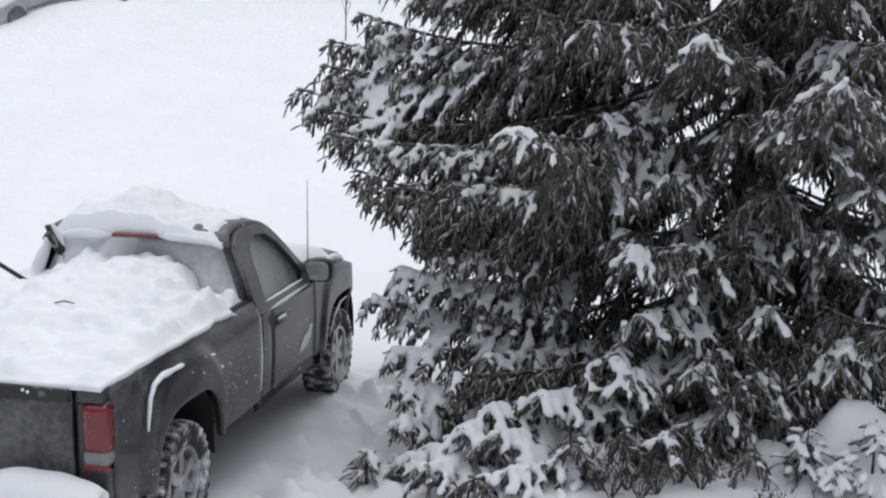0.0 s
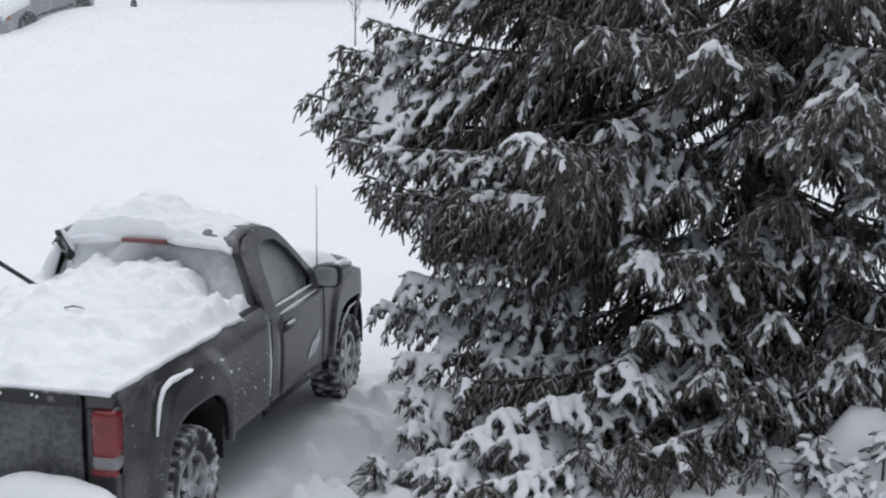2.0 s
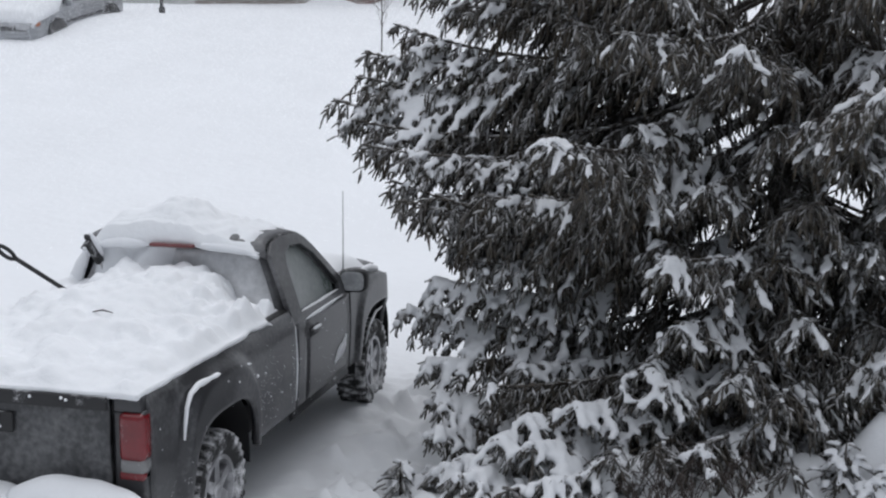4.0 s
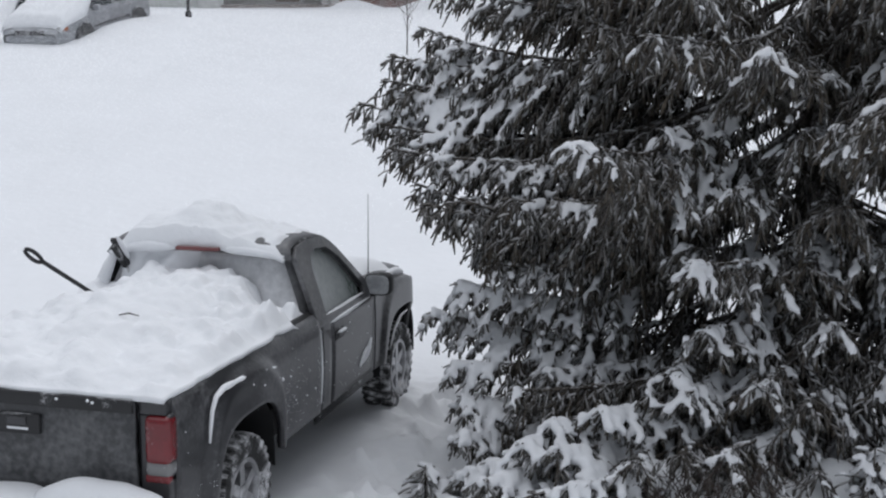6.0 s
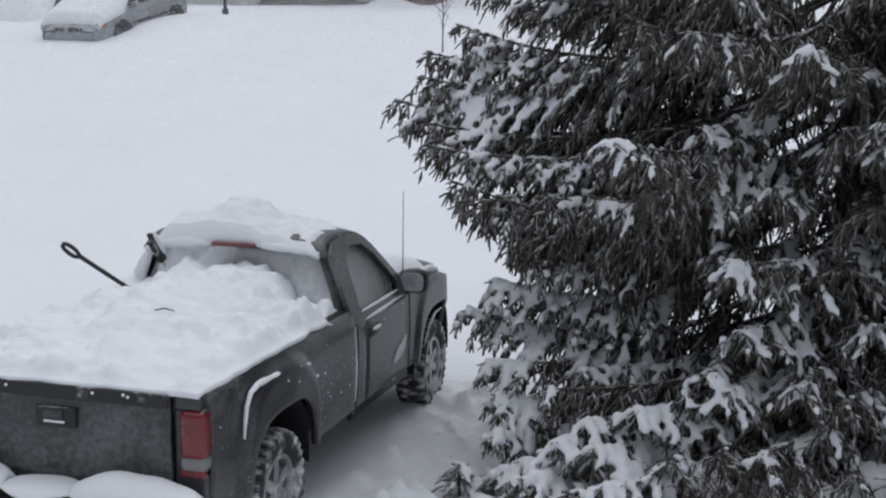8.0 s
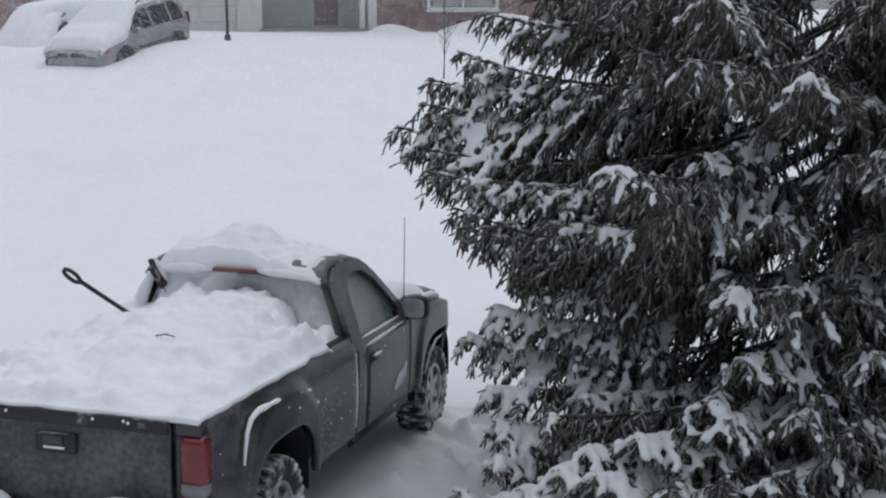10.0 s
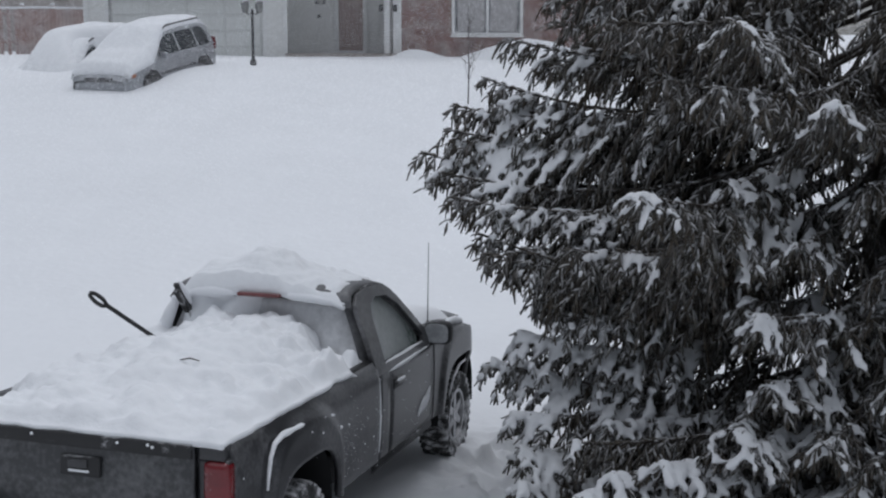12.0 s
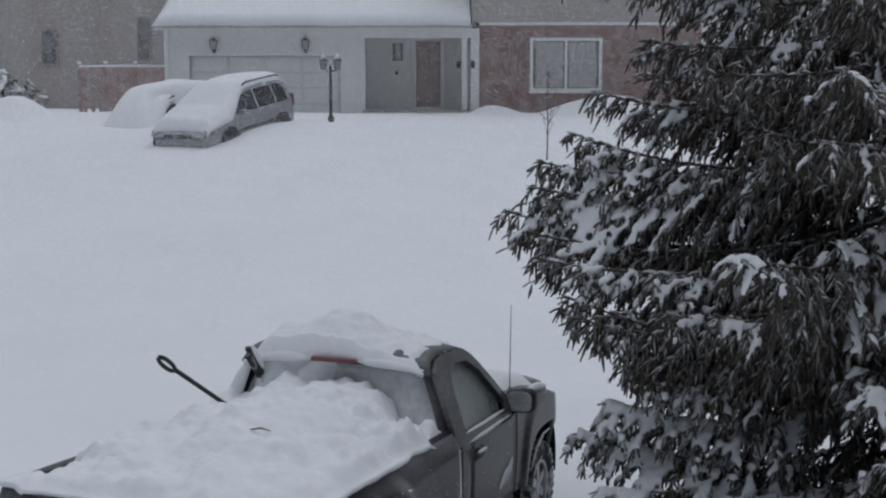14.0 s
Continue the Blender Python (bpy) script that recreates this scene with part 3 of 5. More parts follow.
def build_flank_flecks():
    """Fine crumbs of snow thrown on the flank, thickest behind the wheels and at the seam."""
    rng = random.Random(21)
    geos = []
    for cy, cz, ry, rz, n in ((2.15, 0.86, 0.16, 0.13, 90), (2.66, 0.85, 0.05, 0.2, 70), (1.05, 0.75, 0.45, 0.2, 40), (0.72, 0.62, 0.1, 0.12, 60), (3.5, 0.72, 0.3, 0.1, 40), (1.9, 0.75, 0.1, 0.15, 40)):
        for _ in range(n):
            y, z = rng.gauss(cy, ry), min(1.25, rng.gauss(cz, rz))
            if abs(y - REAR) < 0.55 and z < 0.95 or z < 0.5 or not 0.35 < y < 4.0:
                continue
            r = rng.uniform(0.0015, 0.004)
            c = Vector((side_x(z) + flare(y, z, REAR), y, z))
            k = rng.uniform(0.7, 1.8)
            geos.append(([c + Vector(d) for d in ((r, 0, 0), (0, r, 0), (0, 0, r * k), (0, -r, 0), (0, 0, -r * k))], [(0, 1, 2), (0, 2, 3), (0, 3, 4), (0, 4, 1)]))
    ob = tagged(part("snow_crumbs", join(*geos), SNOW), "fine snow crumbs stuck to the truck's flank", "snow", kind="stuff")
    ob.matrix_world = TRUCK


build_flank_flecks()
for x, z in ((0.30, 1.30), (0.50, 1.305), (0.53, 1.295), (-0.28, 1.30)):
    bm = bmesh.new()
    bmesh.ops.create_icosphere(bm, subdivisions=1, radius=0.011)
    tagged(part("snow_fleck", bm, SNOW), "fleck of snow stuck to the tailgate", "snow", "flecks on the truck").matrix_world = TRUCK @ pose(x, 0.18, z)

# ---- tools stuck in the snow ----


def build_shovel():
    s = thing("snow_shovel", "dark shovel with looped grip stuck upright in snow", "shovel", TRUCK)
    top, foot = Vector((-0.80, 1.80, 1.785)), Vector((-0.70, 2.39, 1.41))
    d = (foot - top).normalized()
    part("shaft", tube([top, foot + d * 0.35], 0.017, 10), BLACK, s)
    side = Vector((0.75, -0.35, 0.0)).normalized()
    up = -d
    pts = []
    for k in range(17):
        a = 2 * math.pi * k / 16
        pts.append(top + up * (0.085 + 0.085 * -math.cos(a)) * 1.15 + Vector((0.1, 0.1, 1)).normalized() * 0.028 * math.sin(a))
    part("grip", tube(pts, 0.015, 8), BLACK, s, "black looped plastic grip")
    part("blade", extrude([(-0.2, 0), (0.2, 0), (0.2, 0.02), (-0.2, 0.02)], 1, 0, 0.34), BLACK, s).matrix_local = Matrix.Translation(foot + d * 0.3) @ d.to_track_quat("Y", "Z").to_matrix().to_4x4()


build_shovel()


def build_brush():
    s = thing("snow_brush", "snow brush with pale thin handle stuck in snow", "brush", TRUCK)
    a, b, c = Vector((-0.62, 2.49, 1.85)), Vector((-0.62, 2.70, 1.63)), Vector((-0.60, 2.80, 1.40))
    part("handle", tube([b - Vector((0, 0.1, -0.1)), c], 0.011, 8), material("pale_handle", (0.5, 0.5, 0.5), 0.5), s)
    h = part("head", box(-0.022, 0.022, -0.16, 0.16, -0.016, 0.016, 0.01), BLACK, s, "black brush head capped with snow")
    h.matrix_local = Matrix.Translation((a + b) / 2) @ (b - a).to_track_quat("Y", "Z").to_matrix().to_4x4()
    part("bristle_strip", box(-0.018, 0.018, -0.12, 0.14, -0.055, -0.014, 0.006), RUBBER, h)
    part("snow_cap", rounded((0.012, -0.02, 0.024), (0.03, 0.14, 0.028), 0.8), SNOW, h)


build_brush()
for p, q in (((0.05, 1.36, 1.535), (0.17, 1.41, 1.525)), ((-0.80, 1.22, 1.37), (-0.68, 1.30, 1.37))):
    ob = tagged(part("twig", tube([p, (Vector(p) + Vector(q)) / 2 + Vector((0, 0, 0.015)), q], [0.004, 0.006, 0.003], 5), TWIG), "small broken twig lying on the bed snow", "twig", "twigs on the snow")
    ob.matrix_world = TRUCK

# ---- spruce ----
# light rime, strengthened in colour to imitate haze over the dark crown
NEEDLE = dusted(material("spruce_needles", (0.056, 0.051, 0.034), 0.8, var=0.45, scale=9, bump=0.5, fine=150, tint=(0.105, 0.083, 0.060)), 0.60, 4.0, 0.16, 0.36, 60, 0.7)
RIMED = dusted(material("rimed_needles", (0.092, 0.085, 0.068), 0.8, var=0.45, scale=9, bump=0.5, fine=150), 0.74, 5.0, 0.36, 0.58, 70, 0.5)


def fingers(start, way, length, radius, droop=0.25, needles=4, seed=5):
    """Shoots clad in needles, all in one mesh: a thin ragged core and single needles standing off it."""
    n = len(start)
    start, way = np.asarray(start), np.asarray(way)
    length, radius = np.asarray(length), np.asarray(radius)
    a = np.cross(way, [0.31, 0.22, 0.92])
    a /= np.linalg.norm(a, axis=1)[:, None] + 1e-9
    b = np.cross(way, a)
    ts, prof, k = (0.0, 0.55, 1.0), (0.6, 1.0, 0.5), 3
    m = len(ts)
    rng = np.random.default_rng(seed)
    vs = np.zeros((n, m, k, 3))

    def along(t):
        c = start + way * (length * t)[:, None]
        c[:, 2] -= droop * length * t * t
        return c
    for i, (t, p) in enumerate(zip(ts, prof)):
        c = along(np.full(n, t))
        for j in range(k):
            th = 2 * math.pi * j / k + 0.7 * i
            r = radius * p * rng.uniform(0.5, 1.2, n)
            vs[:, i, j] = c + (a * math.cos(th) + b * math.sin(th)) * r[:, None]
    idx = np.arange(n * m * k).reshape(n, m, k)
    fs = np.stack([idx[:, :-1, :], np.roll(idx[:, :-1, :], -1, 2), np.roll(idx[:, 1:, :], -1, 2), idx[:, 1:, :]], -1).reshape(-1, 4)
    nv = np.zeros((n, needles, 3, 3))
    for j in range(needles):
        c = along(np.clip((j + rng.uniform(0, 1.2, n)) / needles, 0, 1))
        th = rng.uniform(0, 2 * math.pi, n)
        out = a * np.cos(th)[:, None] + b * np.sin(th)[:, None]
        tan = -a * np.sin(th)[:, None] + b * np.cos(th)[:, None]
        tip = c + (out * rng.uniform(1.2, 2.0, n)[:, None] + way * rng.uniform(0.5, 1.5, n)[:, None]) * radius[:, None]
        root = c + out * (radius * 0.3)[:, None]
        nv[:, j, 0], nv[:, j, 1], nv[:, j, 2] = root + tan * 0.0032, root - tan * 0.0032, tip
    tri = np.arange(n * needles * 3).reshape(-1, 3) + n * m * k
    return np.concatenate([vs.reshape(-1, 3), nv.reshape(-1, 3)]), fs.tolist() + idx[:, -1, :].tolist() + tri.tolist()


def snow_sausages(start, way, length, radius, lift, seed=3):
    """Snow lying along shoots: flattened, lumpy rolls."""
    n = len(start)
    start, way = np.asarray(start), np.asarray(way)
    length, radius = np.asarray(length), np.asarray(radius)
    a = np.cross(way, [0.0, 0.0, 1.0])
    a /= np.linalg.norm(a, axis=1)[:, None] + 1e-6
    b = np.cross(a, way)
    ts, prof, k = (-0.06, 0.12, 0.45, 0.8, 1.0), (0.35, 0.95, 1.1, 0.9, 0.3), 6
    rng = np.random.default_rng(seed)
    vs = np.zeros((n, 5, k, 3))
    for i, (t, p) in enumerate(zip(ts, prof)):
        c = start + way * (length * t)[:, None]
        c[:, 2] += lift * radius - 0.2 * length * max(t, 0) ** 2
        rr = radius * p * rng.uniform(0.75, 1.25, n)
        for j in range(k):
            th = 2 * math.pi * j / k
            vs[:, i, j] = c + (a * math.cos(th) * 1.15 + b * math.sin(th) * 0.8) * (rr * rng.uniform(0.88, 1.12, n))[:, None]
    idx = np.arange(n * 5 * k).reshape(n, 5, k)
    fs = np.stack([idx[:, :4, :], np.roll(idx[:, :4, :], -1, 2), np.roll(idx[:, 1:, :], -1, 2), idx[:, 1:, :]], -1).reshape(-1, 4)
    caps = [tuple(r) for r in idx[:, 0, ::-1]] + [tuple(r) for r in idx[:, 4, :]]
    return vs.reshape(-1, 3), [tuple(f) for f in fs] + caps


def unit(v):
    return v / (np.linalg.norm(v) + 1e-9)


# boughs low on the window side carry the most snow
TREE = np.array([4.65, 5.1, -0.1])
# tips of the boughs that shape its outline towards the truck and the window: place, load of snow
TIPS = [((0.84, 4.2, 2.66), 0.8), ((1.0, 4.1, 2.50), 0.6), ((1.26, 3.9, 2.30), 0.6), ((1.45, 3.75, 2.05), 0.35), ((1.62, 3.6, 1.90), 0.3), ((1.05, 4.6, 3.02), 0.6),
        ((1.25, 4.6, 3.28), 0.5), ((1.55, 4.5, 3.6), 0.6), ((1.95, 4.3, 4.0), 0.5), ((1.15, 4.6, 4.8), 0.4), ((1.80, 3.7, 1.25), 1.0), ((1.62, 3.7, 1.00), 1.0), ((1.60, 4.3, 0.85), 0.8), ((1.85, 3.4, 0.66), 1.0),
        ((1.95, 3.2, 0.45), 0.9), ((2.05, 2.95, 0.24), 1.0), ((2.35, 2.7, 0.12), 1.1), ((2.75, 2.45, 0.10), 1.2), ((3.05, 2.5, 0.28), 1.1), ((2.75, 2.75, 0.50), 1.1), ((2.45, 3.0, 0.62), 0.9),
        ((3.10, 2.7, 0.62), 1.0), ((3.44, 2.9, 0.70), 0.6), ((3.76, 2.7, 0.78), 0.6), ((4.26, 2.7, 0.86), 0.45), ((2.45, 2.15, 0.20), 1.1), ((2.75, 1.98, 0.22), 1.2), ((3.05, 2.02, 0.28), 1.1), ((2.9, 2.3, 0.42), 1.0), ((2.6, 2.45, 0.40), 1.0), ((3.4, 2.3, 0.40), 0.4), ((3.7, 2.35, 0.45), 0.35), ((4.05, 2.4, 0.48), 0.35),
        ((2.5, 2.4, 0.06), 1.2), ((2.95, 2.15, 0.05), 1.2), ((3.2, 2.25, 0.12), 1.0), ((2.2, 2.65, 0.06), 1.1), ((3.5, 2.6, 0.25), 0.3), ((3.9, 2.6, 0.3), 0.3),
        ((4.3, 2.6, 0.32), 0.3), ((4.7, 2.6, 0.3), 0.35), ((3.7, 2.8, 0.52), 0.5), ((4.4, 2.8, 0.55), 0.5), ((1.0, 4.3, 2.84), 0.9), ((1.1, 4.35, 2.74), 0.8), ((2.0, 3.8, 1.62), 0.5), ((2.15, 3.6, 1.45), 0.6), ((1.95, 4.0, 1.5), 0.6), ((4.6, 2.75, 0.75), 0.4), ((5.3, 3.0, 1.0), 0.5), ((5.0, 2.7, 0.35), 0.4)]


def build_spruce():
    rng = np.random.default_rng(11)
    tree = thing("spruce_tree", "tall dark spruce with drooping snow-laden boughs", "tree")
    tree.location = tuple(TREE)
    o = TREE
    trunk = []
    for i in range(27):
        z = -0.3 + 13.6 * i / 26
        r = 0.25 * (1 - z / 13.6) + 0.02 + (0.10 * max(0, 0.4 - z) if z < 0.4 else 0)
        trunk.append(((0.05 * math.sin(z * 0.9), 0.05 * math.cos(z * 0.7), z), r))
    part("trunk", tube([p for p, r in trunk], [r for p, r in trunk], 14), BARK, tree, "rough grey-brown trunk")

    boughs = []  # start, tip, load, fullness
    for tip, load in TIPS:
        tip = np.array(tip)
        h = tip[2] + rng.uniform(0.25, 0.55) + 0.05 * np.linalg.norm(tip[:2] - o[:2])
        boughs.append((np.array([o[0], o[1], h]), tip, load * (1.4 if load > 0.85 else 1.15) * (0.8 if tip[2] > 1.3 else 1.0), 1.0))
    # sprays that hang towards the window in front of the trunk
    for row, h in enumerate((0.95, 1.3, 1.7, 2.1, 2.55, 3.0)):
        for col in range(4):
            x = 3.55 + 0.8 * col + 0.4 * (row % 2) + rng.uniform(-0.15, 0.15)
            tip = np.array([x, 2.75 + 0.28 * abs(x - 4.6) + 0.1 * row + rng.uniform(-0.15, 0.25), h + rng.uniform(-0.1, 0.1)])
            boughs.append((np.array([o[0], o[1], h + rng.uniform(0.5, 0.85)]), tip, rng.uniform(0.4, 0.8), 1.0))
    reach_z, reach_r = [-0.2, 0.3, 0.8, 1.4, 2.0, 2.7, 3.4, 4.5, 6, 9, 12.6], [2.5, 2.7, 2.75, 2.5, 2.7, 3.0, 3.1, 3.0, 2.7, 1.6, 0.35]
    z = 0.35
    ang = 0.0
    while z < 12.5:
        per = 7 if z < 5 else 5
        for k in range(per):
            ang += 2.399963
            a = ang + rng.uniform(-0.3, 0.3)
            r = np.interp(z, reach_z, reach_r) * rng.uniform(0.72, 1.05)
            drop = rng.uniform(0.3, 0.75) * (r / 2.7)
            tip = np.array([o[0] + r * math.cos(a), o[1] + r * math.sin(a), max(z - drop, 0.12)])
            near = math.sin(a) < 0.5
            if 0.6 < z < 3.0 and (not near or rng.uniform() < 0.5 + 0.4 * (math.sin(a) < -0.6)):
                continue
            boughs.append((np.array([o[0], o[1], z]), tip, (rng.uniform(0.35, 0.80) if z < 3.2 else rng.uniform(0.25, 0.6)) if near else 0.3, (1.0 if near else 0.25) if z < 5.0 else 0.15))
        z += 0.24 if z < 5 else 0.55
    for tip, h in (((1.85, 3.8, 1.92), 2.75), ((2.3, 3.4, 2.0), 2.8), ((2.75, 3.15, 2.05), 2.75), ((2.2, 3.7, 2.25), 2.95), ((3.1, 3.0, 2.2), 2.9), ((1.9, 4.1, 1.75), 2.5)):
        boughs.append((np.array([o[0], o[1], h]), np.array(tip), 0.55, 1.0))
    S, W, L, R, RIME = [], [], [], [], []
    SS, SW, SL, SR = [], [], [], []
    twigs = []
    for start, tip, load, full in boughs:
        flat = tip - start
        length = np.linalg.norm(flat[:2])
        out = unit(np.array([flat[0], flat[1], 0]))
        lat = np.array([-out[1], out[0], 0])
        bend = rng.uniform(-0.12, 0.12) * length
        sag = rng.uniform(0.10, 0.22) * length
        wob = rng.uniform(0, 6)

        def at(s):
            p = start + flat * s + lat * (bend * math.sin(math.pi * s) + 0.05 * math.sin(9 * s + wob))
            p[2] = start[2] + flat[2] * (s ** 0.8) - sag * math.sin(math.pi * s) * 0.6 + (0.04 * length * max(0, s - 0.8) * 5 * (s - 0.8))
            return p
        pts = [at(s) for s in (0, 0.15, 0.3, 0.45, 0.6, 0.75, 0.9, 1.0)]
        thick = 0.007 + 0.0075 * length
        if start[2] < 5.5:
            part("limb", tube([p - o for p in pts], [thick * (1 - 0.85 * k / 7) for k in range(8)], 6), BARK, tree)
        patch = rng.uniform(0, 100)
        s = rng.uniform(0.22, 0.32)
        while s < 1.0:
            p0 = at(s)
            axis = unit(at(min(1, s + 0.03)) - at(s - 0.03))
            spread = 0.35 + 0.65 * s
            snowy = load * (0.74 + 1.7 * noise.noise(Vector((p0[0] * 2.4 + patch, p0[1] * 2.4, p0[2] * 2.4)))) * spread
            w = unit(axis + np.array([rng.uniform(-0.4, 0.4), rng.uniform(-0.4, 0.4), rng.uniform(-0.5, 0.3)]))
            S.append(p0), W.append(w), L.append(rng.uniform(0.08, 0.13)), R.append(rng.uniform(0.012, 0.018)), RIME.append(snowy > 0.3)
            for sg in (-1, 1):
                if full > 0.6 and s > 0.3:
                    w = unit(axis * 0.8 + lat * sg * rng.uniform(0.1, 0.7) + np.array([0, 0, rng.uniform(0.1, 0.55)]))
                    S.append(p0 - 0.02 * axis), W.append(w), L.append(rng.uniform(0.06, 0.10)), R.append(rng.uniform(0.012, 0.018)), RIME.append(rng.uniform() < 0.4)
                    if rng.uniform() < 0.06 + 0.35 * snowy:
                        SS.append(p0), SW.append(w), SL.append(rng.uniform(0.05, 0.09)), SR.append(rng.uniform(0.014, 0.022))
                laden = snowy + rng.normal(0, 0.13) > 0.37 and s > 0.48
                if rng.uniform() > full * 0.95 + 0.02:
                    continue
                l2 = (0.10 + 0.40 * math.sin(math.pi * min(1, 0.06 + 0.94 * (1 - s)))) * rng.uniform(0.6, 1.1) * (0.75 + 0.1 * length)
                hang = rng.uniform(0.25, 1.05) if laden else rng.uniform(0.15, 1.1)
                d2 = unit(axis * rng.uniform(0.45, 1.0) + lat * sg * rng.uniform(0.5, 1.0) + np.array([0, 0, -hang * 0.9 + 0.08]))
                n2 = max(3, int(l2 / 0.031))
                c = np.cross(d2, [0, 0, 1.0])
                if full > 0.6:
                    twigs.append((p0, p0 + d2 * l2 + np.array([0, 0, -0.3 * l2])))
                for i in range(n2):
                    t = (i + rng.uniform(0.2, 0.8)) / n2
                    q = p0 + d2 * l2 * t + np.array([0, 0, -0.30 * l2 * t * t])
                    side = 1 if i % 2 else -1
                    for pend in (False, True) if laden else ((rng.uniform() < 0.62),):
                        if pend:
                            w = unit(d2 * rng.uniform(0.2, 0.9) + c * side * rng.uniform(0.0, 0.7) + np.array([0, 0, -rng.uniform(0.5, 1.5)]))
                            ln = rng.uniform(0.05, 0.10) if laden else rng.uniform(0.05, 0.15)
                        else:
                            w = unit(d2 * rng.uniform(0.5, 1.0) + c * side * rng.uniform(0.2, 0.9) + np.array([0, 0, rng.uniform(-0.75, -0.1) if laden else rng.uniform(-0.35, 0.15)]))
                            ln = rng.uniform(0.06, 0.11)
                        S.append(q), W.append(w), L.append(ln), R.append(rng.uniform(0.011, 0.018)), RIME.append((laden and not pend) or rng.uniform() < (0.28 if pend else 0.6))
                        if laden and not pend and rng.uniform() < (0.55 if load > 0.85 else 0.48):
                            SS.append(q), SW.append(w), SL.append(ln * rng.uniform(0.75, 1.02)), SR.append(rng.uniform(0.018, 0.029) * (0.75 + 0.45 * min(snowy, 1.4)))
                if laden and rng.uniform() < (0.45 if load > 0.85 else 0.25):
                    SS.append(p0), SW.append(unit(d2 + np.array([0, 0, -0.15]))), SL.append(l2 * (0.6 if load > 0.85 else 0.4)), SR.append(rng.uniform(0.024, 0.038) * (0.7 + 0.45 * min(snowy, 1.2)))
            s += 0.078 / max(length, 0.8) * (1.0 if full > 0.6 else 1.8)
    S, W, L, R, RIME = (np.array(k) for k in (S, W, L, R, RIME))
    for name, pick, mat in (("crown", ~RIME, NEEDLE), ("rimed_foliage", RIME, RIMED)):
        v, f = fingers(S[pick] - o, W[pick], L[pick], R[pick])
        part(name, (v, f), mat, tree, "dark green drooping needle shoots" if name == "crown" else "needle shoots whitened by rime")
    v, f = snow_sausages(np.array(SS) - o, np.array(SW), SL, SR, 0.75)
    sl = part("snow_load", (v, f), SNOW, tree, "clumps of snow lying along the shoots")
    k = sl.modifiers.new("merged", "REMESH")
    k.mode, k.voxel_size, k.use_smooth_shade = "VOXEL", 0.021, True
    k = sl.modifiers.new("settled", "SMOOTH")
    k.factor, k.iterations = 0.5, 2
    part("inner_twig_mass", join(*[tube([Vector(a - o), Vector((a + b) / 2 - o) + Vector((0, 0, 0.02)), Vector(b - o)], [0.006, 0.004, 0.002], 4) for a, b in twigs]), BARK, tree)
    return tree


build_spruce()

# ---- house across the street ----
SIDING = material("white_siding", (0.74, 0.74, 0.72), 0.7, var=0.05, scale=0.6, bump=0.1)
TRIM = material("white_trim", (0.74, 0.74, 0.73), 0.6, var=0.04, scale=2)
# whitish layer: clung snow, plus distance haze put into the brick colour
BRICK = dusted(material("red_brick", (0.25, 0.14, 0.12), 0.9, var=0.3, scale=3.0, fine=30), 0.62, 1.6, 0, 0.6, 30, 0.6)
MORTAR = material("mortar", (0.33, 0.29, 0.27), 0.95, var=0.15)
# pale patches on the siding are haze painted into its colour
TAUPE = dusted(material("taupe_siding", (0.40, 0.365, 0.345), 0.8, var=0.1, scale=1.0), 0.6, 0.7, 0, 0.6, 20, 0.7)
GARAGE = material("garage_door_paint", (0.68, 0.69, 0.67), 0.6, var=0.05, scale=0.8)
DOORP = material("brown_door", (0.33, 0.25, 0.23), 0.6, var=0.12, scale=3)
# boards paled in colour to imitate the hazy air before them
CEDAR = dusted(material("red_cedar", (0.34, 0.22, 0.19), 0.85, var=0.25, scale=4), 0.64, 2, 0, 0.6, 40, 0.5)
IRON = dusted(material("black_iron", (0.025, 0.025, 0.027), 0.5, var=0.2), 0.2, 9, 0.3)
LAMPGLASS = material("milky_glass", (0.35, 0.35, 0.34), 0.3, var=0.1)
# glass lightened in its colour to imitate haze in front of it
HAZEPANE = dusted(material("haze_paled_pane", (0.16, 0.165, 0.17), 0.25, var=0.1, bump=0), 0.5, 2, 0, 0.5, 30, 0.6)
YAW = math.degrees(math.atan2(SIDE.y, SIDE.x))
F_PX = 2166.0


def front(u, s, z, lift=0):
    """A pose on the house front's axes: x along it, y away from the window, z up."""
    x, y = place(u, s)
    return pose(x, y, z + lift, 0, 0, YAW)


HOUSE = front(41.3, 0.10, -0.18)


def hp(name, x0, x1, y0, y1, z0, z1, mat, parent, label="", bevel=0.0):
    return part(name, box(x0, x1, y0, y1, z0, z1, bevel, 1), mat, parent, label, smooth=False)


def siding(name, parent, x0, x1, y, z0, z1, mat, step=0.19, label=""):
    """A wall sheet clad in overlapping boards, each leaning out at its foot."""
    w = hp(name, x0, x1, y + 0.002, y + 0.06, z0, z1, mat, parent, label)
    z = z0
    me = None
    while z < z1 - 0.01:
        h = min(step, z1 - z)
        if me is None or h < step:
            me = mesh_data("board", [(x0, y - 0.022, 0), (x1, y - 0.022, 0), (x1, y - 0.001, h), (x0, y - 0.001, h), (x0, y, 0), (x1, y, 0)], [(0, 1, 2, 3), (4, 5, 1, 0)], mat, False)
        b = new("board", me)
        b.parent, b.location = w, (0, 0, z)
        z += step
    return w


